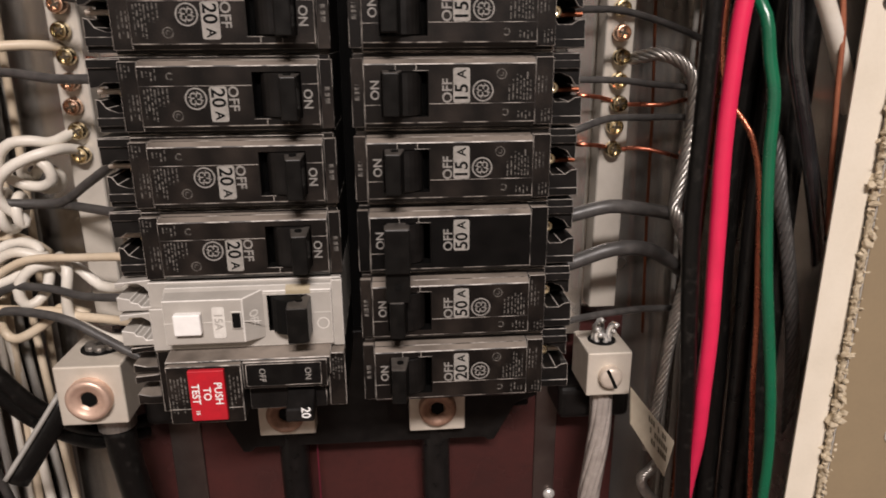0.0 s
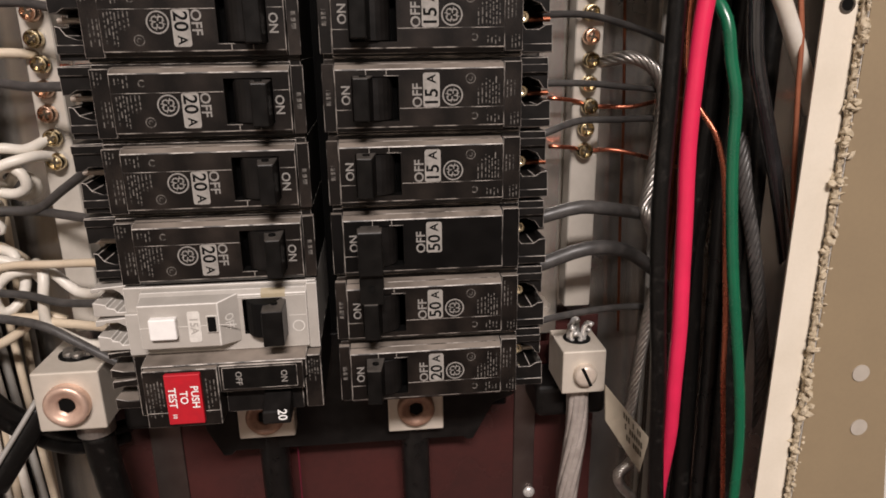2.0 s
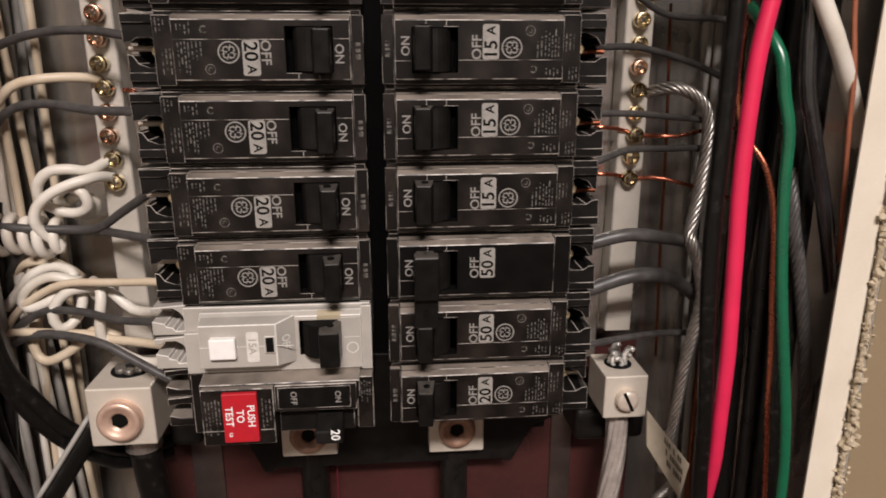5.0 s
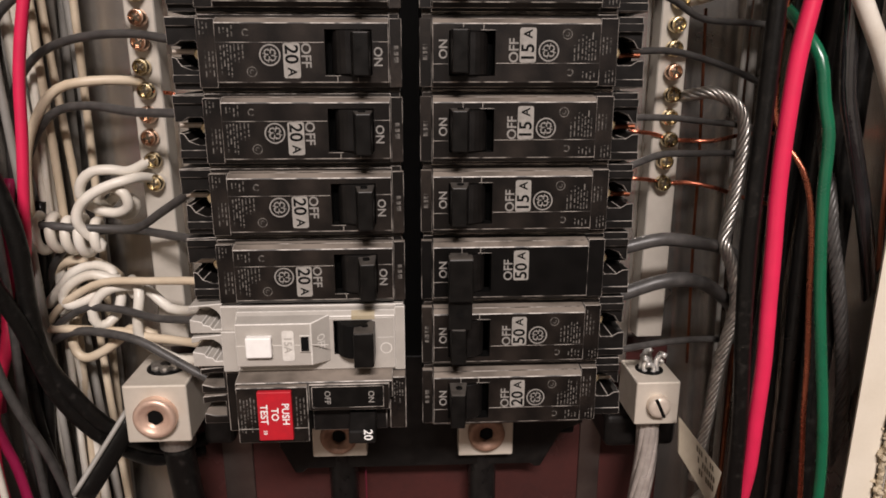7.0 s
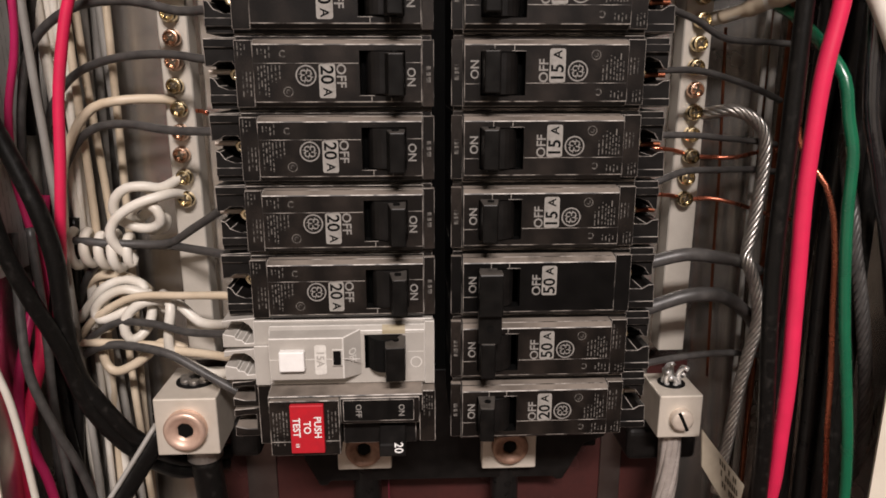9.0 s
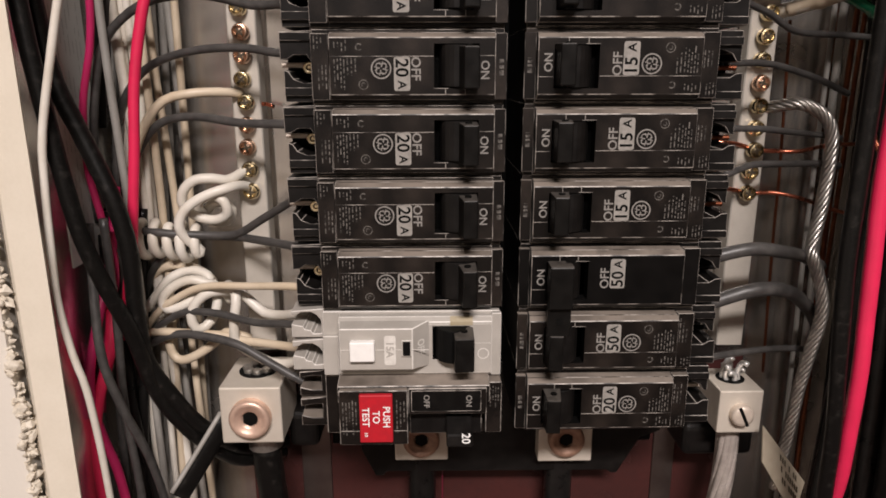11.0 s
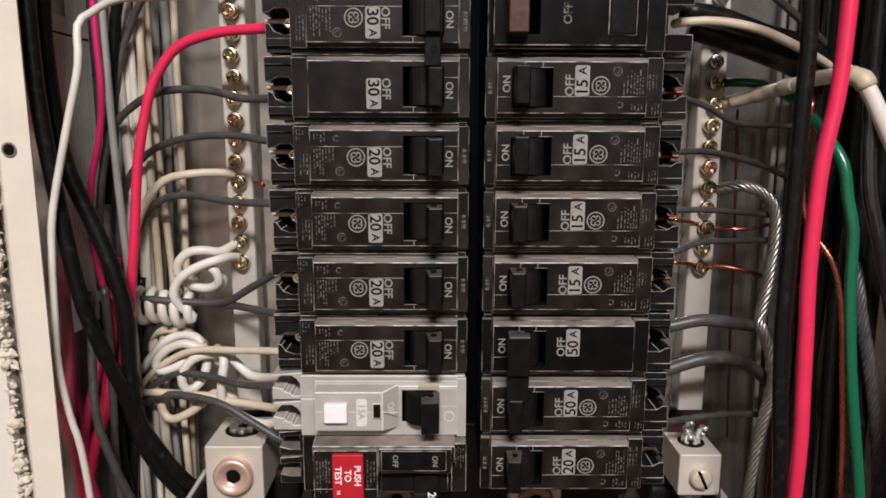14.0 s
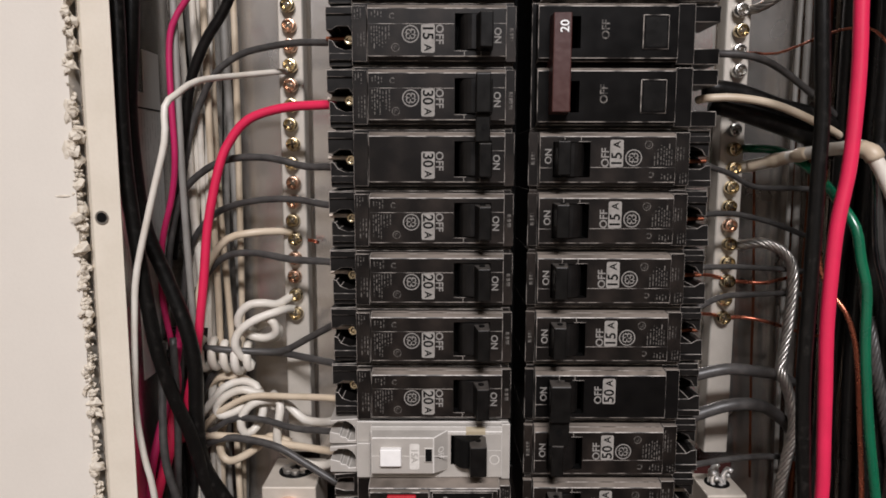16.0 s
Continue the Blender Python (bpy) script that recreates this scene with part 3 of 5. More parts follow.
def terminal(root, z0, z1, mid, mats, screw=True, y0=0.0088, x0=-0.0838, bare=None):
    """The wire end: two jaws round an open mouth, ledges on them, and the clamp screw inside."""
    upper = [(x0, z1 - 0.0004), (-0.0722, z1), (-0.0722, mid + 0.0012), (-0.0744, mid + 0.0046), (-0.0790, mid + 0.0046), (x0 + 0.0026, mid + 0.0032), (x0 + 0.0002, mid + 0.0030)]
    lower = [(x0 + 0.0012, z0), (-0.0722, z0), (-0.0722, mid + 0.0011), (-0.0727, mid - 0.0048), (-0.0760, mid - 0.0050), (-0.0795, mid - 0.0036), (x0 + 0.0026, mid - 0.0010), (x0 + 0.0010, mid - 0.0006)]
    t = part("terminal", worn(prism(upper, "y", y0, y0 + 0.0158), 0.00018, 28), mats, root)
    part("terminal", worn(prism(lower, "y", y0 + 0.0006, y0 + 0.0158), 0.00018, 28), mats, root)
    part("terminal_floor", box(x0 - 0.0004, -0.0723, y0 + 0.0162, 0.060, z0 + 0.0003, z1 - 0.0003), M_PIT, root)
    if screw:
        part("clamp_screw", lathe(-0.0750, mid + 0.0003, [(0.0023, y0 + 0.012), (0.0023, y0 + 0.0076), (0.0019, y0 + 0.0070), (0.0010, y0 + 0.0078), (0.0001, y0 + 0.0078)], 16), M_BRASS, t, "brass clamp screw")
        part("conductor", drum((x0 + 0.0030, y0 + 0.0100, mid + 0.0012), 0.0010, 0.0085, "x", 10), bare or M_SCREW, t, "bare wire end")
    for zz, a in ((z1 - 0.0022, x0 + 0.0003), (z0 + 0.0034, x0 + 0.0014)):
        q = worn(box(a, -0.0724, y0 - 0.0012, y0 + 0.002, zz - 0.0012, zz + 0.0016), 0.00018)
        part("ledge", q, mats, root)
    return t


def toggle(root, x0, x1, z0, z1, front, mat=None, name="handle", label="", hole=True, lean=0.0046):
    """A tapered handle that stands out of its pit, with the tie hole in its upper end."""
    m = (z0 + z1) / 2
    bm = bmesh.new()
    a = [(x0, 0.0058, z0), (x1, 0.0058, z0), (x1, 0.0058, z1), (x0, 0.0058, z1)]
    b = [(x0 + lean, front, z0 + 0.0004), (x1 - 0.0002, front + 0.0004, z0 + 0.0004), (x1 - 0.0002, front + 0.0004, z1 - 0.0007), (x0 + lean, front, z1 - 0.0007)]
    lo, hi = [bm.verts.new(p) for p in a], [bm.verts.new(p) for p in b]
    bm.faces.new(lo)
    bm.faces.new(hi[::-1])
    for k in range(4):
        j = (k + 1) % 4
        bm.faces.new((lo[j], lo[k], hi[k], hi[j]))
    bmesh.ops.recalc_face_normals(bm, faces=bm.faces)
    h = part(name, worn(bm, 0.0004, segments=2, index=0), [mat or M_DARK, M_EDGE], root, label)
    if hole:
        # dark plugs in place of the shaded tie holes
        c = ((x0 + x1) / 2 + 0.0004, front * 0.55 + 0.001, z1 - 0.00025)
        bm = drum(c, 0.0012, 0.0009, "z", 12)
        part("tie_hole", bm, M_PIT, h)
        c = ((x0 + x1) / 2 + 0.0004, front * 0.55 + 0.001, z0 + 0.00025)
        part("tie_hole", drum(c, 0.0012, 0.0009, "z", 12), M_PIT, h)
    return h


def lines(rows, y, mat, root):
    """Thin raised moulding lines; rows: (x0, x1, z0, z1)."""
    bm = bmesh.new()
    for x0, x1, z0, z1 in rows:
        box(x0, x1, y - 0.00012, y + 0.0003, z0, z1, bm)
    return part("moulding_line", bm, mat, root)


def pole(root, amps, seed, logo=True, on="ON", dim=False, small=True, plastic=None, bare=None):
    """One black single-width pole: body, strips, raised face, handle, terminal and print."""
    rng = random.Random(seed)
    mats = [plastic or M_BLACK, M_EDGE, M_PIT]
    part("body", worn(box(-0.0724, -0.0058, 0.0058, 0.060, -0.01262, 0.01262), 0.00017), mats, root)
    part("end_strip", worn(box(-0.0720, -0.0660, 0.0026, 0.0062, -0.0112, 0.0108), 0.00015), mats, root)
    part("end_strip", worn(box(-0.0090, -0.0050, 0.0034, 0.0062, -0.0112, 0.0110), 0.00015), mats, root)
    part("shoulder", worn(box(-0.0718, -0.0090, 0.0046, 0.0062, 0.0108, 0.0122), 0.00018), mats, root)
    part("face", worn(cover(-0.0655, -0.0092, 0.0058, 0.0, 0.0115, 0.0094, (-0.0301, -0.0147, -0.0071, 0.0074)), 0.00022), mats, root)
    rocker(root, -0.0282, -0.0150, -0.0068, 0.0071, -0.0014, M_INNER)
    toggle(root, -0.0227, -0.0150, -0.0076, 0.0070, -0.0100, lean=0.0024)
    terminal(root, -0.0121, 0.0121, -0.0006, [M_INNER, M_EDGE, M_PIT], bare=bare)
    ink = M_FAINT if dim else M_INK
    y = -0.0001
    p = part("amp_label", plate(-0.0437, -0.0382, -0.0081, 0.0031, y), M_PLATE, root, "pale printed rating plate")
    bm = letters(amps, 0.0061, -0.0409, -0.0005, y - 0.0002, 90)
    letters("A", 0.0041, -0.0409, -0.0061, y - 0.0002, 90, bm)
    part("rating", faced(bm), M_PIT, p)
    part("off_print", faced(letters("OFF", 0.0045, -0.0362, -0.0008, y, 90)), ink, root)
    part("on_print", faced(letters(on, 0.0040, -0.0127, -0.0012, y, 90)), ink, root)
    if logo:
        bm = bmesh.new()
        cx, cz = -0.0480, -0.0007
        annulus(cx, cz, 0.0030, 0.0035, y, bm, 32)
        for k in range(4):
            w = radians(45 + 90 * k)
            arc(cx + 0.0013 * math.cos(w), cz + 0.0013 * math.sin(w), 0.0006, 0.0010, 90 * k - 60, 90 * k + 215, y, bm)
            w = radians(90 * k)
            arc(cx + 0.0021 * math.cos(w), cz + 0.0021 * math.sin(w), 0.0004, 0.0007, 90 * k + 90, 90 * k + 300, y, bm, 8)
        part("round_mark", faced(bm), ink, root)
    if small:
        bm = bars(-0.0643, -0.0592, 0.0047, 0.0086, y, 4, rng)
        bars(-0.0643, -0.0600, -0.0080, 0.0030, y, 4, rng, bm=bm)
        bars(-0.0600, -0.0560, -0.0060, 0.0030, y, 3, rng, bm=bm)
        arc(-0.0554, 0.0063, 0.0008, 0.0012, 40, 320, y, bm)
        annulus(-0.0541, -0.0060, 0.0014, 0.0017, y, bm, 18)
        arc(-0.0541, -0.0060, 0.0004, 0.0008, 0, 250, y, bm, 8)
        part("small_print", faced(bm), M_FAINT, root)
        bm = bars(-0.0714, -0.0678, 0.0050, 0.0102, 0.0025, 3, rng, thick=0.0004)
        bars(-0.0702, -0.0664, -0.0098, 0.0010, 0.0025, 3, rng, thick=0.0004, bm=bm)
        part("small_print", faced(bm), M_FAINT, root)
        part("date_print", faced(bars(-0.0079, -0.0058, -0.0062, 0.0030, 0.0033, 1, rng, thick=0.0015)), M_FAINT, root)
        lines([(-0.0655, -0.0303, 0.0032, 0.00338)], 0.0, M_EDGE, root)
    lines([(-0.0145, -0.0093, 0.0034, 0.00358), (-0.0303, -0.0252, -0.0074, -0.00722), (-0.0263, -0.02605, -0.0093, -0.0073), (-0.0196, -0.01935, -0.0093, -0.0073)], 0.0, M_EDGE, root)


def single(amps, seed, **k):
    root = new("circuit_breaker")
    pole(root, amps, seed, **k)
    return root


def put(ob, side, row, jitter=0.0):
    ob.matrix_basis = seat(side, row, jitter)


def seat(side, row, jitter=0.0):
    """Left breakers lie with the wire end to the left; right ones are the same, turned half round."""
    z = ROW + PITCH * row
    return pose(0, jitter, z) if side < 0 else pose(-0.004, jitter, z, 0, 180, 0)


b20, b15 = single("20", 5), single("15", 6, bare=M_OLDCOPPER)
put(b20, -1, 1)
put(b15, 1, 1)
tagged(b20, "black 20 amp single-pole circuit breaker switched on", "circuit breaker", "20 amp breakers")
tagged(b15, "black 15 amp single-pole circuit breaker switched on", "circuit breaker", "15 amp breakers")
for r, j in ((0, 0.0003), (-1, 0.0), (-2, 0.0004)):
    copy_thing(b20, seat(-1, r, j))
copy_thing(b20, seat(1, -4, 0.0))
for side, r, j in ((1, 2, 0.0004), (1, 0, 0.0), (1, -1, 0.0003), (-1, 4, 0.0), (-1, 5, 0.0002), (-1, 6, 0.0), (1, 5, 0.0), (1, 6, 0.0003)):
    copy_thing(b15, seat(side, r, j))


def handle_tie(root, flip):
    """The black clip over one handle, with a riveted tongue that reaches to the other handle."""
    bm = prism([(0.0086, -0.0062), (0.0086, -0.0112), (0.0079, -0.0118), (-0.0072, -0.0118), (-0.0078, -0.0092), (-0.0186, -0.0092), (-0.0190, -0.0060)], "x", *((-0.0226, -0.0142) if flip else (-0.0218, -0.0160)))
    for v in bm.verts:
        z = v.co.y
        v.co = Vector((v.co.x, v.co.z, -PITCH - z if flip else z))
    bmesh.ops.recalc_face_normals(bm, faces=bm.faces)
    t = part("handle_tie", worn(bm, 0.0004, index=0, segments=2), M_DARK, root, "black plastic clip joining the handles")
    # hole shown by a dark disc, its shade in the colour
    part("rivet_hole", drum((-0.0184, -0.0093, -PITCH / 2), 0.0013, 0.0006, sides=16), M_PIT, t)


def double(amps, seed, label, flip):
    """Two poles joined by a handle tie; its origin is the upper pole's centre."""
    root = tagged(new("two_pole_breaker"), label, "circuit breaker")
    for k in (0, 1):
        before = set(bpy.data.objects)
        logo = k == 0
        # wire ends of the 50 amp poles are coloured black to look shaded
        pole(root, amps, seed + k, logo=logo, small=logo, plastic=M_CLEAN if flip and k else None, bare=M_PIT if flip else None)
        for ob in set(bpy.data.objects) - before:
            if ob.parent == root:
                ob.matrix_basis = pose(0, 0, -PITCH * k) @ ob.matrix_basis
    handle_tie(root, flip)
    return root


d30 = double("30", 20, "black 30 amp two-pole breaker with tied handles switched on", False)
put(d30, -1, 3)
d50 = double("50", 30, "black 50 amp two-pole breaker with tied handles switched on", True)
put(d50, 1, -3)


def twin_brown():
    """A 20 amp two-pole breaker with one long brown handle; origin at the upper pole."""
    root = tagged(new("two_pole_breaker"), "black 20 amp two-pole breaker with one long brown handle", "circuit breaker")
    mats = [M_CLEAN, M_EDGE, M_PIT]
    part("body", worn(box(-0.0724, -0.0058, 0.0058, 0.060, -PITCH - 0.0126, 0.0126), 0.0002), mats, root)
    for k in (0, 1):
        z = -PITCH * k
        for name, bm in (("face", worn(cover(-0.0640, -0.0075, 0.0058, -0.001, 0.0120, 0.0102, (-0.0246, -0.0122, -0.0062, 0.0064), (0.0012, 0.0014)), 0.00022)),
                         ("end_strip", worn(box(-0.0720, -0.0648, 0.0030, 0.0062, -0.0120, 0.0120), 0.0002)),
                         ("window_frame", worn(box(-0.0600, -0.0495, -0.0016, -0.0008, -0.0068, 0.0068), 0.0003))):
            part(name, bm, mats, root).location.z = z
        part("window", plate(-0.0590, -0.0505, z - 0.0058, z + 0.0058, -0.0017), M_DARK, root)
        part("off_print", faced(letters("OFF", 0.0044, -0.0345, z - 0.001, -0.0012, 90)), M_FAINT, root)
        for zz in (-0.0085, 0.0085):
            part("jaw", worn(box(-0.0835, -0.0722, 0.0060, 0.030, z + zz - 0.0032, z + zz + 0.0032), 0.0003), mats, root)
        part("terminal_floor", box(-0.0800, -0.0722, 0.0300, 0.060, z - 0.0120, z + 0.0120), M_PIT, root)
    h = toggle(root, -0.0205, -0.0120, -PITCH - 0.0062, 0.0076, -0.0105, M_BROWN, "brown_handle", "long dark brown handle", hole=False, lean=0.0012)
    part("rating", faced(letters("20", 0.0048, -0.0164, -PITCH - 0.0005, -0.0108, 90)), M_WHITEINK, h)
    return root


# the brown one is turned half round, so its origin is the lower pole
tb = twin_brown()
put(tb, 1, 3)


def gfci():
    root = tagged(new("gfci_breaker"), "grey 15 amp ground fault breaker with white test button", "circuit breaker")
    # the handle pit in this grey plastic is painted black for its shade
    mats = [M_GREY, M_GREYEDGE, M_PIT]
    part("body", worn(box(-0.0724, -0.0058, 0.0030, 0.060, -0.0124, 0.0130), 0.0003), mats, root)
    part("face", worn(cover(-0.0660, -0.0090, 0.0030, -0.0015, 0.0122, 0.0102, (-0.0312, -0.0172, -0.0046, 0.0086), (0.0016, 0.0018)), 0.00025), mats, root)
    part("end_strip", worn(box(-0.0090, -0.0054, 0.0005, 0.0032, -0.0122, 0.0128), 0.00025), mats, root)
    bm = bmesh.new()
    a = [(-0.0655, -0.0078), (-0.0325, -0.0070), (-0.0325, 0.0110), (-0.0655, 0.0110)]
    b = [(-0.0650, -0.0062), (-0.0385, -0.0062), (-0.0385, 0.0098), (-0.0650, 0.0098)]
    lo, hi = [bm.verts.new((x, -0.0015, z)) for x, z in a], [bm.verts.new((x, -0.0072, z)) for x, z in b]
    bm.faces.new(hi)
    for k in range(4):
        j = (k + 1) % 4
        bm.faces.new((lo[k], lo[j], hi[j], hi[k]))
    bm.faces.new(lo[::-1])
    bmesh.ops.recalc_face_normals(bm, faces=bm.faces)
    part("test_housing", worn(bm, 0.0003), mats, root)
    part("test_button", worn(box(-0.0612, -0.0522, -0.0098, -0.006, -0.0020, 0.0056), 0.0005, index=0, segments=2), M_WHITE, root, "white square test button")
    w = part("window", worn(box(-0.0425, -0.0388, -0.0080, -0.006, -0.0008, 0.0056), 0.0002), mats, root)
    part("window_pit", plate(-0.0420, -0.0393, -0.0003, 0.0051, -0.0080, 0.0003), M_PIT, w)
    al = part("amp_label", plate(-0.0488, -0.0446, -0.0042, 0.0072, -0.0073), M_GREYEDGE, root)
    part("rating", faced(letters("15A", 0.0038, -0.0467, 0.0016, -0.00755, 90)), M_GREY, al)
    bm = faced(letters("OFF", 0.0034, -0.0354, 0.0018, 0, 90))
    for v in bm.verts:
        v.co.y = -0.0072 + (v.co.x + 0.0385) / 0.0060 * 0.0057 - 0.0002
    part("off_print", bm, M_GREYEDGE, root)
    bm = box(-0.0650, -0.0325, -0.0074, -0.0071, 0.0016, 0.0018)
    part("moulding_line", bm, M_GREYEDGE, root)
    rocker(root, -0.0308, -0.0174, -0.0042, 0.0084, -0.0070, M_PIT)
    toggle(root, -0.0240, -0.0160, -0.0056, 0.0084, -0.0128, lean=0.0008)
    part("stain", prism([(-0.0017, 0.0089), (-0.0017, 0.0103), (0.0001, 0.0119), (0.0003, 0.0117), (-0.0014, 0.0101), (-0.0014, 0.0089)], "x", -0.0246, -0.0162), M_STAIN, root, "yellow tape residue")
    part("left_step", worn(box(-0.0722, -0.0664, 0.0008, 0.0034, -0.0118, 0.0040), 0.00025), mats, root)
    lines([(-0.0656, -0.0094, 0.0092, 0.0094), (-0.0153, -0.0094, 0.0016, 0.0018)], -0.0015, M_GREYEDGE, root)
    bm = bmesh.new()
    annulus(-0.0122, -0.0024, 0.0018, 0.0022, -0.0017, bm, 20)
    part("round_mark", faced(bm), M_GREYEDGE, root)
    for z0, z1, mid in ((0.0012, 0.0128, 0.0070), (-0.0122, 0.0006, -0.0058)):
        pts = [(-0.0850, z0), (-0.0722, z0), (-0.0722, z1), (-0.0850, z1 - 0.001), (-0.0850, mid + 0.0030), (-0.0822, mid + 0.0036), (-0.0816, mid + 0.0044), (-0.0772, mid + 0.0044),
               (-0.0750, mid + 0.0030), (-0.0736, mid + 0.0010), (-0.0736, mid - 0.0042), (-0.0768, mid - 0.0044), (-0.0778, mid - 0.0030), (-0.0800, mid - 0.0026), (-0.0806, mid - 0.0014), (-0.0850, mid - 0.0004)]
        part("terminal", worn(prism(pts, "y", 0.0070, 0.034), 0.00025), mats, root)
    part("terminal_floor", box(-0.0845, -0.0722, 0.0342, 0.060, -0.0122, 0.0128), M_PIT, root)
    return root


put(gfci(), -1, -3)


def arc_fault():
    root = tagged(new("arc_fault_breaker"), "black 20 amp breaker with red push to test button", "circuit breaker")
    mats = [M_BLACK, M_EDGE, M_PIT]
    rng = random.Random(77)
    part("body", worn(box(-0.0724, -0.0058, 0.0030, 0.060, -0.0120, 0.0124), 0.0003), mats, root)
    part("wedge", worn(prism([(0.0030, 0.0150), (0.0030, 0.0060), (-0.0075, 0.0060), (-0.0075, 0.0128)], "x", -0.0665, -0.0100), 0.0003), mats, root)
    part("test_block", worn(box(-0.0658, -0.0405, -0.0100, 0.0030, -0.0098, 0.0122), 0.0003), mats, root)
    part("switch_plate", worn(box(-0.0403, -0.0112, -0.0085, 0.0030, 0.0018, 0.0122), 0.0003), mats, root)
    p = part("switch_inset", plate(-0.0390, -0.0135, 0.0032, 0.0112, -0.0086, 0.0004), [M_DARK], root)
    lines([(-0.0392, -0.0133, 0.0030, 0.0032), (-0.0392, -0.0133, 0.0112, 0.0114), (-0.0392, -0.0390, 0.0030, 0.0114), (-0.0135, -0.0133, 0.0030, 0.0114)], -0.0086, M_EDGE, root)
    part("off_print", faced(letters("OFF", 0.0030, -0.0335, 0.0072, -0.0089, 90)), M_INK, p)
    part("on_print", faced(letters("ON", 0.0030, -0.0178, 0.0072, -0.0089, 90)), M_INK, p)
    part("end_strip", worn(box(-0.0112, -0.0052, -0.0040, 0.0030, -0.0085, 0.0124), 0.0003), mats, root)
    part("small_print", faced(bars(-0.0100, -0.0060, 0.0010, 0.0110, -0.0042, 4, rng)), M_FAINT, root)
    b = part("test_button", worn(box(-0.0582, -0.0460, -0.0116, -0.008, -0.0080, 0.0112), 0.0004, index=0, segments=2), M_RED, root, "red push to test button")
    bm = letters("PUSH", 0.0036, -0.0482, 0.0026, -0.0119, 90)
    letters("TO", 0.0036, -0.0520, 0.0026, -0.0119, 90, bm)
    letters("TEST", 0.0036, -0.0558, 0.0026, -0.0119, 90, bm)
    letters("10", 0.0019, -0.0558, -0.0046, -0.0119, 90, bm)
    part("button_print", faced(bm), M_WHITEINK, b)
    part("small_print", faced(bars(-0.0650, -0.0590, -0.0060, 0.0085, -0.0101, 5, rng)), M_FAINT, root)
    part("small_print", faced(bars(-0.0452, -0.0412, -0.0050, 0.0085, -0.0101, 3, rng)), M_FAINT, root)
    bm = box(-0.0655, -0.0585, -0.0102, -0.0099, -0.0041, -0.0039)
    box(-0.0457, -0.0407, -0.0102, -0.0099, -0.0041, -0.0039, bm)
    part("moulding_line", bm, M_EDGE, root)
    part("handle_pit", worn(box(-0.0400, -0.0125, -0.0020, 0.0030, -0.0098, 0.0018), 0.0003), [M_INNER, M_EDGE], root)
    h = part("handle", worn(prism([(-0.0010, 0.0), (-0.0014, -0.0040), (-0.0052, -0.0118), (-0.0098, -0.0122), (-0.0104, -0.0105), (-0.0104, 0.0)], "x", -0.0262, -0.0165), 0.0005, index=0, segments=2), M_INNER, root)
    for v in h.data.vertices:
        v.co = Vector((v.co.x, v.co.z, v.co.y))
    h.data.flip_normals()
    part("rating", faced(letters("20", 0.0044, -0.0190, -0.0060, -0.0128, 90)), M_WHITEINK, h)
    for z0, z1, mid in ((0.0012, 0.0122, 0.0066), (-0.0118, 0.0006, -0.0056)):
        pts = [(-0.0835, z0), (-0.0722, z0), (-0.0722, z1), (-0.0835, z1 - 0.001), (-0.0835, mid + 0.0022), (-0.0790, mid + 0.0030),
               (-0.0750, mid + 0.0030), (-0.0750, mid - 0.0030), (-0.0790, mid - 0.0030), (-0.0835, mid - 0.0018)]
        part("terminal", worn(prism(pts, "y", 0.0090, 0.034), 0.00025), mats, root)
    part("terminal_floor", box(-0.0830, -0.0722, 0.0342, 0.060, -0.0118, 0.0122), M_PIT, root)
    return root


put(arc_fault(), -1, -4)


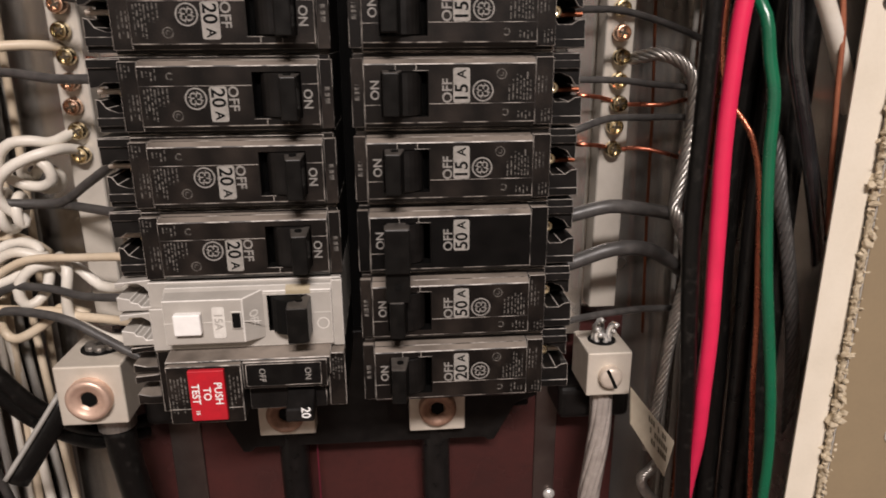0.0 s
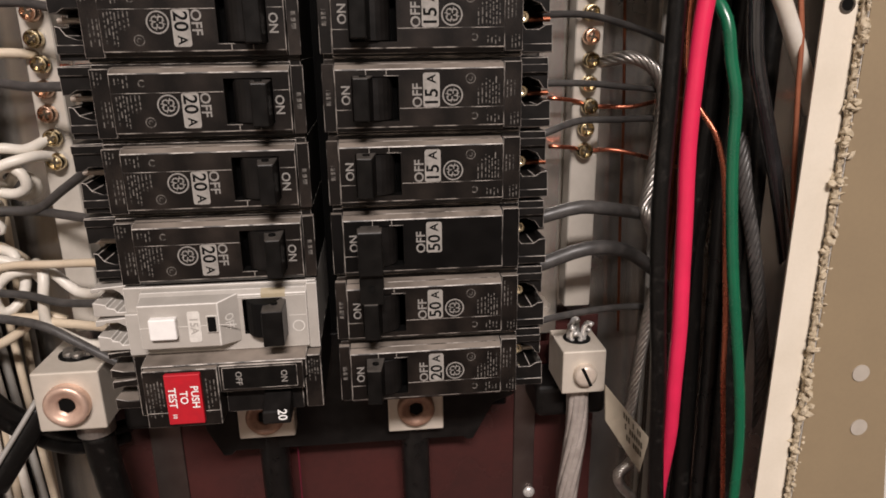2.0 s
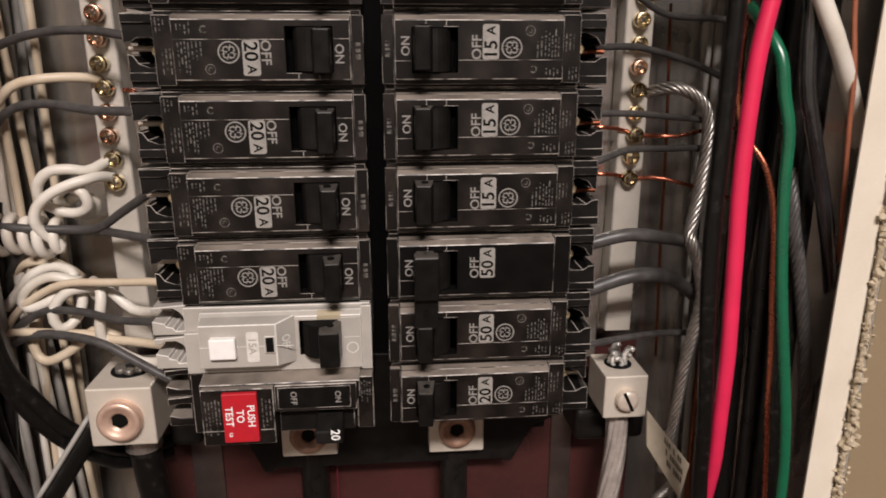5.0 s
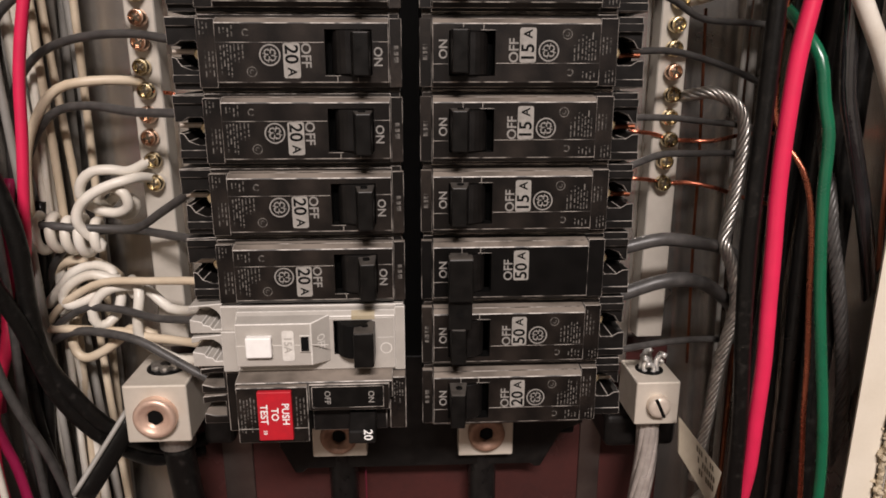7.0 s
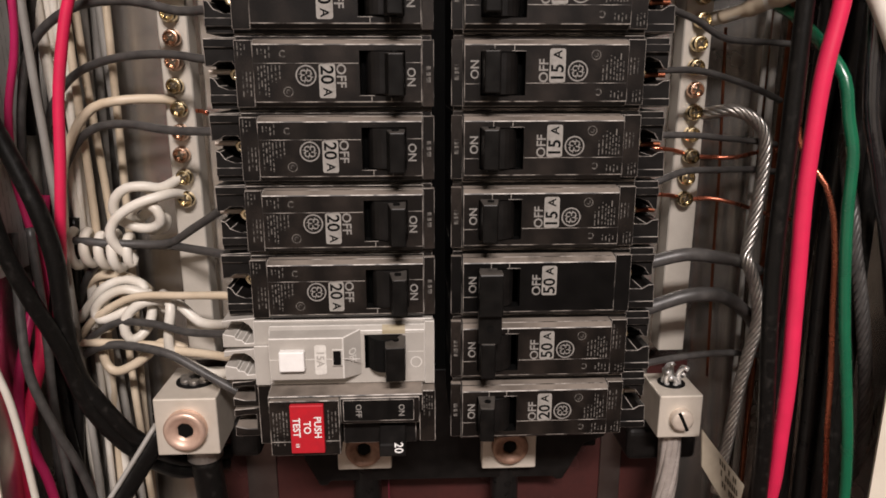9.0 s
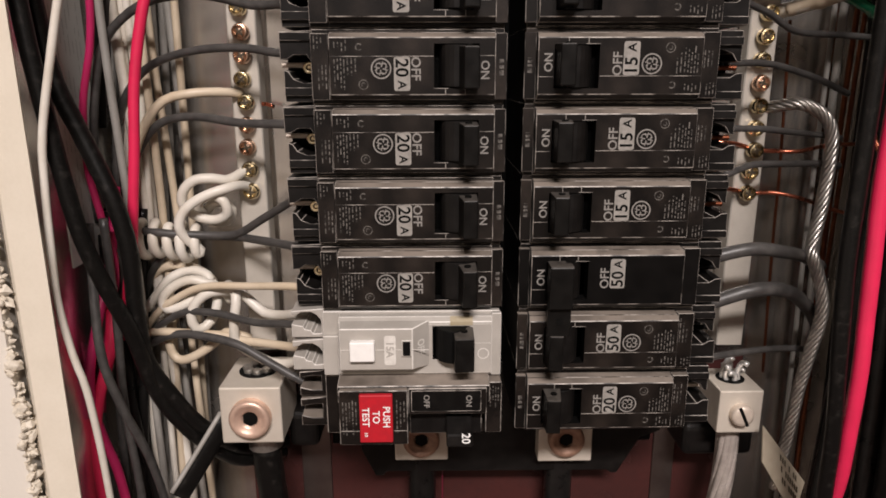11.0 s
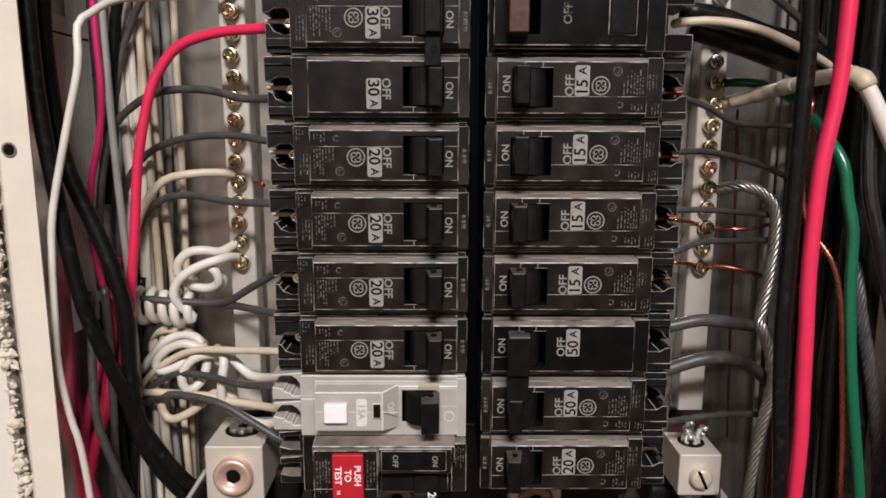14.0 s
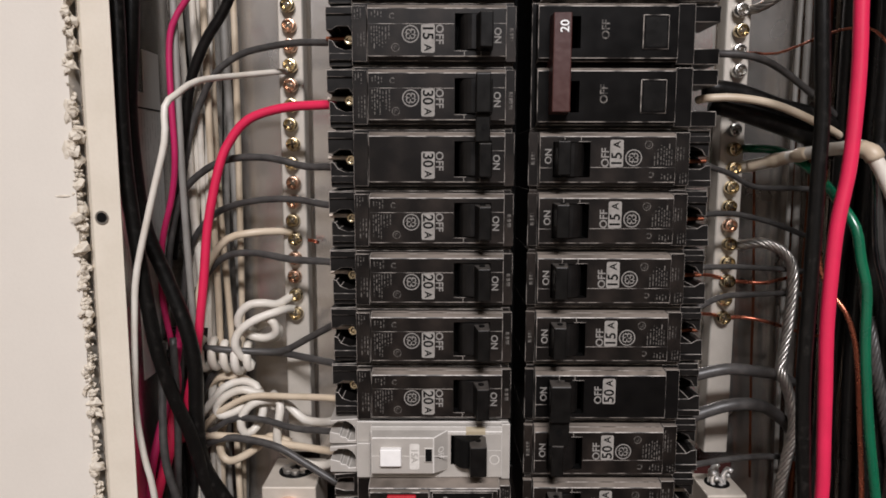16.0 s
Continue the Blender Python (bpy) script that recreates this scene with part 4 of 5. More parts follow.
# ---- lugs and bus ends ----
def lug(name, x0, x1, y0, z0, z1, mats, label, hole_r, screw_r, slotted):
    """A set-screw block: wire hole in the top, screw in the front, cable stub below."""
    root = tagged(new(name), label, "wire lug")
    xc, zc = (x0 + x1) / 2, (z0 + z1) / 2
    bm = box(x0, x1, y0, y0 + (x1 - x0) * 1.25, z0, z1)
    part("block", worn(bm, 0.0007, index=0, segments=2), mats, root)
    yc = y0 + (x1 - x0) * 0.68
    # the block is solid; this dark disc is the shade of its hole
    part("wire_hole", drum((xc, yc, z1 + 0.0001), hole_r, 0.0006, "z", 28), M_PIT, root)
    for k in range(7):
        w = 2 * math.pi * k / 7 + 0.3
        sx, sy = xc + hole_r * 0.58 * math.cos(w), yc + hole_r * 0.5 * math.sin(w)
        if slotted:
            up = 0.0045 + 0.0028 * (k * 3 % 5) / 2
            pts = [(sx, sy, z1 - 0.001), (sx + 0.0008 * math.sin(3 * w), sy, z1 + up * 0.5), (sx + 0.0022 * math.cos(2 * w), sy - 0.001, z1 + up), (sx + 0.0034 * math.cos(2 * w + 0.6), sy - 0.0025, z1 + up * 0.92)]
            part("strand_end", tube(spline(pts, 0.0012), hole_r * 0.20, 8), M_BRIGHT, root, smooth=True)
        else:
            part("strand_end", worn(drum((sx, sy, z1 + 0.0004), hole_r * 0.27, 0.0034, "z", 12), 0.0003, index=0), M_STRAND, root)
    sz = zc - 0.0005
    if slotted:
        prof = [(screw_r, y0 + 0.001), (screw_r, y0 - 0.0028), (screw_r * 0.92, y0 - 0.0037), (screw_r * 0.6, y0 - 0.0041), (0.0001, y0 - 0.0042)]
    else:
        prof = [(screw_r, y0 + 0.001), (screw_r, y0 - 0.0030), (screw_r * 0.94, y0 - 0.0040), (screw_r * 0.80, y0 - 0.0043), (screw_r * 0.68, y0 - 0.0037), (screw_r * 0.50, y0 - 0.0028), (screw_r * 0.40, y0 - 0.0026), (screw_r * 0.36, y0 + 0.0010), (0.0001, y0 + 0.0010)]
    s = part("set_screw", lathe(xc, sz, prof, 32), M_SCREW if slotted else M_DARKSCREW if name == "bus_lug" else M_PINKCOPPER, root)
    # slot and socket are dark solids that paint in the recess shade
    if slotted:
        bm = box(-screw_r * 0.95, screw_r * 0.95, -0.0003, 0.0004, -0.0007, 0.0007)
        q = part("slot", bm, M_PIT, s)
        q.matrix_basis = pose(xc, y0 - 0.0040, zc - 0.0005, 0, 65, 0)
    else:
        part("socket", drum((xc, y0 - 0.0016, sz), screw_r * 0.37, 0.0014, sides=6), M_PIT, s)
    return root


lug("neutral_lug", -0.1215, -0.0955, 0.0260, 1.3215, 1.3475, M_ALU, "large tinned neutral lug with a copper coloured socket screw", 0.0085, 0.0088, False)
lug("ground_lug", 0.0955, 0.1150, 0.0330, 1.3195, 1.3400, M_ALU, "small tinned ground lug with a slotted screw", 0.0062, 0.0050, True)
lug("bus_lug", -0.0490, -0.0240, 0.0480, 1.2985, 1.3230, M_ALU, "tinned main lug below the breakers with socket screw", 0.0070, 0.0085, False)
lug("bus_lug", 0.0185, 0.0440, 0.0480, 1.2970, 1.3230, M_ALU, "tinned main lug below the breakers with socket screw", 0.0070, 0.0085, False)


def mounting_block():
    root = tagged(new("mounting_block"), "black moulded plastic base under the bus lugs", "bus base")
    out = [(-0.070, 1.345), (-0.0656, 1.2995), (-0.0590, 1.2852), (-0.0555, 1.2852), (-0.0535, 1.2875), (0.0542, 1.2868), (0.0560, 1.2851), (0.0590, 1.2851), (0.0691, 1.3042), (0.0790, 1.3080), (0.0790, 1.345)]
    part("base", worn(prism(out, "y", 0.0560, 0.0780), 0.0008, segments=2, index=0), M_INNER, root)
    part("foot", worn(box(-0.0980, -0.0840, 0.0480, 0.0780, 1.3060, 1.3240), 0.003, segments=3, index=0), M_INNER, root)
    part("foot", worn(box(0.0890, 0.1230, 0.0520, 0.0780, 1.2965, 1.3130), 0.003, segments=3, index=0), M_INNER, root)
    return root


mounting_block()
for xc, top in ((-0.0365, 1.298), (0.0313, 1.297)):
    wire("main_cable", "thick black main cable below a bus lug", 0.0068, W_BLACK, [(xc, 0.062, top), (xc, 0.062, top - 0.03), (xc + 0.001, 0.064, 1.20), (xc + 0.001, 0.066, 1.08)], "main cables", "cable", 18)
tagged(part("jumper_strip", worn(box(-0.0267, -0.0260, 0.067, 0.068, 1.10, 1.296), 0.0002, index=0), M_STRIP), "narrow dull red strip beside the main cable", "strip")


rivet = bmesh.new()
bmesh.ops.create_uvsphere(rivet, u_segments=20, v_segments=10, radius=0.0032)
for v in rivet.verts:
    v.co.y *= 0.6
    v.co += Vector((0.0920, 0.0750, 1.2380))
tagged(part("rivet", rivet, M_BRIGHT, smooth=True), "shiny domed zinc rivet in a steel strip", "rivet")


# ---- papers and tags ----
def label_sheet():
    root = tagged(new("wiring_label"), "grey printed paper label glued inside the box", "label")
    part("sheet", box(-0.1750, -0.1747, 0.0270, 0.0600, 1.400, 1.534), M_PAPER, root)
    part("sheet_top", box(-0.1750, -0.1747, 0.0425, 0.0600, 1.534, 1.554), M_PAPER, root)
    rng = random.Random(8)
    bm = bmesh.new()
    for k in range(9):
        y = 0.031 + 0.003 * k
        z = 1.525
        while z > 1.41:
            d = rng.uniform(0.002, 0.009)
            if rng.random() < 0.75:
                bm.faces.new([bm.verts.new(p) for p in ((-0.1745, y, z), (-0.1745, y + 0.0004, z), (-0.1745, y + 0.0004, z - d), (-0.1745, y, z - d))])
            z -= d + 0.002
    part("print", bm, M_LABELINK, root)
    bm = box(-0.1747, -0.1745, 0.0280, 0.0590, 1.5265, 1.5272)
    part("rule", bm, M_PIT, root)


label_sheet()


def tag():
    root = tagged(new("cable_tag"), "buff cable tag with worn unreadable print hanging by the lug", "tag")
    a, b, c, d = Vector((0.1128, 0.0270, 1.3265)), Vector((0.1128, 0.0240, 1.3105)), Vector((0.1300, 0.0235, 1.2830)), Vector((0.1345, 0.0265, 1.2985))
    bm = bmesh.new()
    n = (b - a).cross(d - a).normalized() * 0.0004
    lo, hi = [bm.verts.new(p - n) for p in (a, b, c, d)], [bm.verts.new(p + n) for p in (a, b, c, d)]
    bm.faces.new(lo)
    bm.faces.new(hi[::-1])
    for k in range(4):
        bm.faces.new((lo[(k + 1) % 4], lo[k], hi[k], hi[(k + 1) % 4]))
    bmesh.ops.recalc_face_normals(bm, faces=bm.faces)
    part("card", bm, M_TAG, root)
    bm = bmesh.new()
    rng = random.Random(5)
    for r in range(3):
        for k in range(9 - r):
            u0 = 0.40 + 0.052 * k + 0.03 * r
            v0 = 0.14 + 0.27 * r
            if rng.random() < 0.9:
                for sd in (-1, 1):
                    q = [a + (d - a) * u + (b - a) * v + n * 1.2 * sd for u, v in ((u0, v0), (u0 + 0.034, v0), (u0 + 0.034, v0 + 0.17), (u0, v0 + 0.17))]
                    bm.faces.new([bm.verts.new(p) for p in q])
    part("print", bm, M_SLOT, root)


tag()


def black_flap():
    root = tagged(new("cable_tie_strap"), "black plastic strap end beside the neutral lug", "strap")
    pts = [(-0.1210, 0.034, 1.330), (-0.1260, 0.030, 1.322), (-0.1330, 0.024, 1.311), (-0.1395, 0.019, 1.301)]
    bm = tube(spline(pts), 0.0052, 8, flat=0.5)
    part("strap", bm, W_CABLE, root, smooth=True)
    pts = [(x - 0.0015, y - 0.004, z + 0.0042) for x, y, z in pts]
    part("edge", tube(spline(pts), 0.0011, 8), W_LGREY, root, "pale strap edge", smooth=True)


black_flap()
part_barrel = tagged(part("cable_ferrule", drum((-0.1075, 0.043, 1.3165), 0.0078, 0.011, "z", 28), M_STRAND), "ribbed metal ferrule under the neutral lug", "ferrule")
wire("main_cable", "thick black neutral cable below the lug", 0.0066, W_CABLE, [(-0.1075, 0.043, 1.312), (-0.1072, 0.046, 1.29), (-0.106, 0.052, 1.25), (-0.105, 0.056, 1.18), (-0.105, 0.058, 1.08)], "main cables", "cable", 18)


# ---- wires ----
wire("feed_wire", "long white wire from the neutral bar hanging in front", 0.0014, W_WHITE, [(-0.1090, 0.0560, 1.5460), (-0.1110, 0.0500, 1.5450), (-0.1280, 0.0340, 1.5410), (-0.1390, 0.0120, 1.5360), (-0.1440, 0.0000, 1.5290), (-0.1470, -0.0040, 1.5240), (-0.1470, -0.0060, 1.5100), (-0.1530, -0.0060, 1.4880), (-0.1610, -0.0060, 1.4570), (-0.1630, -0.0060, 1.4380), (-0.1640, -0.0060, 1.4170), (-0.1650, -0.0050, 1.3970), (-0.1630, -0.0040, 1.3760), (-0.1610, -0.0020, 1.3610), (-0.1610, 0.0020, 1.3350), (-0.1620, 0.0060, 1.3080), (-0.1630, 0.0100, 1.2810)], "", "wire")
wire("branch_wire", "red wire curving down from the two-pole breaker", 0.0021, W_RED, [(-0.0820, 0.0200, 1.5270), (-0.0880, 0.0220, 1.5270), (-0.1060, 0.0260, 1.5260), (-0.1220, 0.0270, 1.5210), (-0.1310, 0.0270, 1.5110), (-0.1360, 0.0260, 1.4990), (-0.1420, 0.0260, 1.4730), (-0.1450, 0.0260, 1.4470), (-0.1490, 0.0270, 1.4200), (-0.1520, 0.0300, 1.4070), (-0.1570, 0.0340, 1.3920), (-0.1640, 0.0400, 1.3650)], "", "wire")
wire("branch_wire", "dusty black wire arching from a breaker to the bundle", 0.0017, W_GREY, [(-0.0810, 0.0200, 1.4990), (-0.0870, 0.0240, 1.5000), (-0.0970, 0.0280, 1.5000), (-0.1160, 0.0340, 1.5040), (-0.1360, 0.0380, 1.5030), (-0.1500, 0.0400, 1.4960), (-0.1600, 0.0420, 1.4850), (-0.1660, 0.0440, 1.4660), (-0.1700, 0.0460, 1.4440), (-0.1750, 0.0500, 1.4140)], "black branch wires", "wire")
wire("branch_wire", "dusty black wire arching from a breaker to the bundle", 0.0016, W_GREY, [(-0.0810, 0.0200, 1.4830), (-0.0880, 0.0240, 1.4830), (-0.1030, 0.0300, 1.4850), (-0.1230, 0.0360, 1.4840), (-0.1410, 0.0420, 1.4790), (-0.1530, 0.0460, 1.4690), (-0.1600, 0.0480, 1.4550), (-0.1640, 0.0500, 1.4320), (-0.1690, 0.0550, 1.4010)], "black branch wires", "wire")
wire("branch_wire", "dusty black wire arching from a breaker to the bundle", 0.0017, W_GREY, [(-0.0810, 0.0200, 1.4560), (-0.0870, 0.0240, 1.4570), (-0.1040, 0.0300, 1.4570), (-0.1240, 0.0380, 1.4590), (-0.1390, 0.0440, 1.4570), (-0.1490, 0.0460, 1.4490), (-0.1590, 0.0500, 1.4320), (-0.1660, 0.0540, 1.4070)], "black branch wires", "wire")
wire("neutral_wire", "cream wire arching from the neutral bar", 0.0019, W_CREAM, [(-0.1100, 0.0570, 1.4670), (-0.1140, 0.0520, 1.4680), (-0.1260, 0.0460, 1.4680), (-0.1390, 0.0450, 1.4650), (-0.1470, 0.0430, 1.4550), (-0.1530, 0.0420, 1.4390), (-0.1560, 0.0420, 1.4110), (-0.1600, 0.0400, 1.3830)], "neutral wires", "wire")
wire("branch_wire", "black wire arching from the top breaker to the bundle", 0.0016, W_GREY, [(-0.0800, 0.0200, 1.5540), (-0.0860, 0.0240, 1.5540), (-0.0990, 0.0300, 1.5550), (-0.1150, 0.0360, 1.5540), (-0.1290, 0.0400, 1.5510), (-0.1410, 0.0420, 1.5430), (-0.1490, 0.0450, 1.5310), (-0.1560, 0.0470, 1.5150), (-0.1610, 0.0500, 1.4900), (-0.1660, 0.0550, 1.4620)], "black branch wires", "wire")
wire("branch_wire", "dusty black wire rising to a breaker terminal", 0.0017, W_GREY, [(-0.0820, 0.0200, 1.4300), (-0.0880, 0.0240, 1.4260), (-0.0990, 0.0310, 1.4190), (-0.1120, 0.0390, 1.4110), (-0.1240, 0.0410, 1.4100), (-0.1400, 0.0400, 1.4110), (-0.1500, 0.0410, 1.4118), (-0.1590, 0.0450, 1.4100), (-0.1670, 0.0510, 1.4000)], "black branch wires", "wire")
wire("branch_wire", "dusty black wire joining the bundle", 0.0017, W_GREY, [(-0.0830, 0.0200, 1.4100), (-0.0890, 0.0240, 1.4100), (-0.1000, 0.0310, 1.4100), (-0.1140, 0.0420, 1.4090), (-0.1310, 0.0460, 1.4080), (-0.1420, 0.0470, 1.4040), (-0.1500, 0.0480, 1.3960), (-0.1560, 0.0500, 1.3850), (-0.1610, 0.0550, 1.3650)], "black branch wires", "wire")
wire("neutral_wire", "cream wire from the ground fault breaker", 0.0016, W_CREAM, [(-0.0820, 0.0180, 1.3940), (-0.0870, 0.0200, 1.3940), (-0.1060, 0.0300, 1.3910), (-0.1270, 0.0360, 1.3890), (-0.1400, 0.0380, 1.3830), (-0.1500, 0.0400, 1.3750), (-0.1570, 0.0420, 1.3650)], "neutral wires", "wire")
wire("neutral_wire", "white pigtail curling under the ground fault breaker", 0.0021, W_WHITE, [(-0.0820, 0.0200, 1.3840), (-0.0860, 0.0230, 1.3815), (-0.0935, 0.0320, 1.3775), (-0.1025, 0.0380, 1.3764), (-0.1080, 0.0400, 1.3803), (-0.1125, 0.0410, 1.3840), (-0.1185, 0.0400, 1.3858), (-0.1250, 0.0380, 1.3858), (-0.1303, 0.0370, 1.3825), (-0.1333, 0.0360, 1.3767), (-0.1320, 0.0360, 1.3708), (-0.1283, 0.0380, 1.3705), (-0.1247, 0.0410, 1.3754), (-0.1238, 0.0430, 1.3830), (-0.1262, 0.0450, 1.3885)], "neutral wires", "wire")
wire("branch_wire", "dusty black wire to the ground fault breaker", 0.0016, W_GREY, [(-0.0820, 0.0180, 1.3790), (-0.0870, 0.0200, 1.3780), (-0.1050, 0.0280, 1.3760), (-0.1200, 0.0330, 1.3780), (-0.1350, 0.0360, 1.3780), (-0.1450, 0.0380, 1.3730), (-0.1530, 0.0400, 1.3670), (-0.1620, 0.0450, 1.3600)], "black branch wires", "wire")
wire("neutral_wire", "cream wire to the lower terminal of the ground fault breaker", 0.0018, W_CREAM, [(-0.0830, 0.0180, 1.3690), (-0.0880, 0.0240, 1.3665), (-0.1015, 0.0330, 1.3645), (-0.1128, 0.0360, 1.3649), (-0.1193, 0.0370, 1.3667), (-0.1280, 0.0370, 1.3674), (-0.1444, 0.0370, 1.3686), (-0.1543, 0.0400, 1.3675), (-0.1610, 0.0450, 1.3630)], "neutral wires", "wire")
wire("branch_wire", "dusty black wire to the lowest breaker", 0.0018, W_GREY, [(-0.0720, 0.0180, 1.3490), (-0.0770, 0.0200, 1.3490), (-0.0880, 0.0220, 1.3540), (-0.1000, 0.0250, 1.3600), (-0.1120, 0.0280, 1.3660), (-0.1250, 0.0320, 1.3680), (-0.1400, 0.0360, 1.3680), (-0.1520, 0.0400, 1.3630), (-0.1600, 0.0440, 1.3570)], "black branch wires", "wire")
wire("neutral_wire", "cream pigtail looping up behind the lug", 0.0021, W_WHITE, [(-0.0810, 0.0200, 1.3640), (-0.0871, 0.0270, 1.3595), (-0.0922, 0.0300, 1.3566), (-0.0998, 0.0320, 1.3562), (-0.1072, 0.0340, 1.3590), (-0.1130, 0.0350, 1.3625), (-0.1156, 0.0350, 1.3670), (-0.1146, 0.0350, 1.3770), (-0.1140, 0.0370, 1.3850), (-0.1190, 0.0430, 1.3880)], "neutral wires", "wire")
wire("main_cable", "heavy black cable running down to the neutral lug", 0.0031, W_CABLE, [(-0.1660, 0.0000, 1.5790), (-0.1660, 0.0000, 1.5530), (-0.1660, -0.0010, 1.5220), (-0.1650, -0.0010, 1.4920), (-0.1620, 0.0000, 1.4590), (-0.1580, 0.0020, 1.4230), (-0.1540, 0.0070, 1.4000), (-0.1490, 0.0140, 1.3770), (-0.1450, 0.0200, 1.3500), (-0.1360, 0.0260, 1.3290), (-0.1280, 0.0380, 1.3110), (-0.1220, 0.0500, 1.2990), (-0.1130, 0.0620, 1.2930), (-0.1060, 0.0700, 1.2910)], "neutral cables", "cable")
wire("main_cable", "heavy black cable running down to the neutral lug", 0.0034, W_CABLE, [(-0.1640, 0.0120, 1.5830), (-0.1660, 0.0120, 1.5560), (-0.1690, 0.0130, 1.5230), (-0.1680, 0.0140, 1.4920), (-0.1650, 0.0140, 1.4720), (-0.1580, 0.0150, 1.4520), (-0.1500, 0.0150, 1.4290), (-0.1470, 0.0160, 1.4090), (-0.1480, 0.0180, 1.3830), (-0.1470, 0.0200, 1.3630), (-0.1400, 0.0230, 1.3460), (-0.1320, 0.0280, 1.3300), (-0.1240, 0.0400, 1.3140), (-0.1180, 0.0520, 1.3040), (-0.1120, 0.0640, 1.2980), (-0.1050, 0.0720, 1.2960)], "neutral cables", "cable")
wire("feed_wire", "thin magenta wire running down the bundle", 0.0015, W_MAGENTA, [(-0.1440, 0.0340, 1.5820), (-0.1510, 0.0340, 1.5730), (-0.1570, 0.0340, 1.5630), (-0.1590, 0.0340, 1.5500), (-0.1590, 0.0340, 1.5270), (-0.1590, 0.0350, 1.5040), (-0.1620, 0.0370, 1.4860), (-0.1680, 0.0380, 1.4640), (-0.1690, 0.0370, 1.4400), (-0.1660, 0.0370, 1.4180), (-0.1630, 0.0370, 1.3980), (-0.1660, 0.0360, 1.3790), (-0.1720, 0.0340, 1.3560), (-0.1750, 0.0340, 1.3330)], "", "wire")
wire("feed_wire", "red wire bending at the foot of the bundle", 0.0024, W_RED, [(-0.1680, 0.0460, 1.4180), (-0.1660, 0.0420, 1.4000), (-0.1660, 0.0360, 1.3820), (-0.1660, 0.0300, 1.3640), (-0.1710, 0.0260, 1.3450), (-0.1740, 0.0240, 1.3280), (-0.1740, 0.0220, 1.3130), (-0.1730, 0.0220, 1.2940), (-0.1740, 0.0220, 1.2770)], "", "wire")
wire("feed_wire", "pink wire slanting out at the foot of the bundle", 0.002, W_MAGENTA, [(-0.1630, 0.0460, 1.4300), (-0.1660, 0.0400, 1.4000), (-0.1700, 0.0290, 1.3740), (-0.1730, 0.0245, 1.3559), (-0.1735, 0.0240, 1.3400), (-0.1716, 0.0260, 1.3233), (-0.1680, 0.0260, 1.3102), (-0.1650, 0.0260, 1.2850), (-0.1640, 0.0270, 1.2500)], "", "wire")
wire("feed_wire", "dusty black wire crossing the red ones at the foot", 0.0018, W_GREY, [(-0.1630, 0.0200, 1.4200), (-0.1620, 0.0140, 1.3850), (-0.1610, 0.0120, 1.3702), (-0.1593, 0.0120, 1.3587), (-0.1550, 0.0140, 1.3409), (-0.1520, 0.0180, 1.3263), (-0.1500, 0.0220, 1.3112), (-0.1490, 0.0300, 1.2800), (-0.1490, 0.0380, 1.2400)], "", "wire")
wire("feed_wire", "black wire deep in the foot of the bundle", 0.0019, W_BLACK, [(-0.1700, 0.0440, 1.4100), (-0.1688, 0.0400, 1.3646), (-0.1650, 0.0400, 1.3494), (-0.1643, 0.0400, 1.3324), (-0.1625, 0.0400, 1.3136), (-0.1600, 0.0420, 1.2900), (-0.1590, 0.0450, 1.2400)], "", "wire")
wire("feed_wire", "thin white wire below the neutral lug", 0.0011, W_WHITE, [(-0.1090, 0.0500, 1.3090), (-0.1100, 0.0500, 1.2910), (-0.1120, 0.0500, 1.2730), (-0.1140, 0.0500, 1.2510)], "", "wire")
wire("bare_end", "short copper wire end beside the neutral bar", 0.0009, M_COPPER, [(-0.1040, 0.0580, 1.4630), (-0.1000, 0.0560, 1.4630), (-0.0970, 0.0550, 1.4620)], "", "wire")
wire("feed_cable", "thick bright red cable hanging in front", 0.0029, W_RED, [(0.1260, -0.0120, 1.5810), (0.1260, -0.0120, 1.5640), (0.1270, -0.0120, 1.5430), (0.1270, -0.0120, 1.5210), (0.1260, -0.0120, 1.4990), (0.1230, -0.0120, 1.4770), (0.1220, -0.0120, 1.4520), (0.1220, -0.0120, 1.4330), (0.1230, -0.0120, 1.4130), (0.1240, -0.0120, 1.3910), (0.1250, -0.0120, 1.3690), (0.1260, -0.0100, 1.3440), (0.1280, -0.0060, 1.3210), (0.1300, 0.0020, 1.2940), (0.1330, 0.0100, 1.2650)], "", "cable")
wire("feed_cable", "scuffed black cable hanging in front", 0.003, W_CABLE, [(0.1110, -0.0110, 1.5810), (0.1110, -0.0120, 1.5640), (0.1140, -0.0120, 1.5210), (0.1140, -0.0120, 1.4990), (0.1140, -0.0120, 1.4710), (0.1140, -0.0120, 1.4430), (0.1140, -0.0120, 1.4130), (0.1160, -0.0120, 1.3810), (0.1200, -0.0100, 1.3440), (0.1230, -0.0060, 1.3170), (0.1280, 0.0000, 1.2850)], "", "cable")
wire("ground_wire", "thick green ground wire", 0.0021, W_GREEN, [(0.1130, 0.0560, 1.5090), (0.1150, 0.0500, 1.5090), (0.1250, 0.0450, 1.5080), (0.1290, 0.0360, 1.5040), (0.1320, 0.0220, 1.4970), (0.1300, 0.0000, 1.4860), (0.1330, -0.0080, 1.4760), (0.1350, -0.0100, 1.4630), (0.1370, -0.0120, 1.4510), (0.1380, -0.0120, 1.4320), (0.1400, -0.0120, 1.4120), (0.1430, -0.0120, 1.3900), (0.1470, -0.0120, 1.3670), (0.1510, -0.0120, 1.3430), (0.1550, -0.0100, 1.3170), (0.1570, -0.0080, 1.2880)], "", "wire")
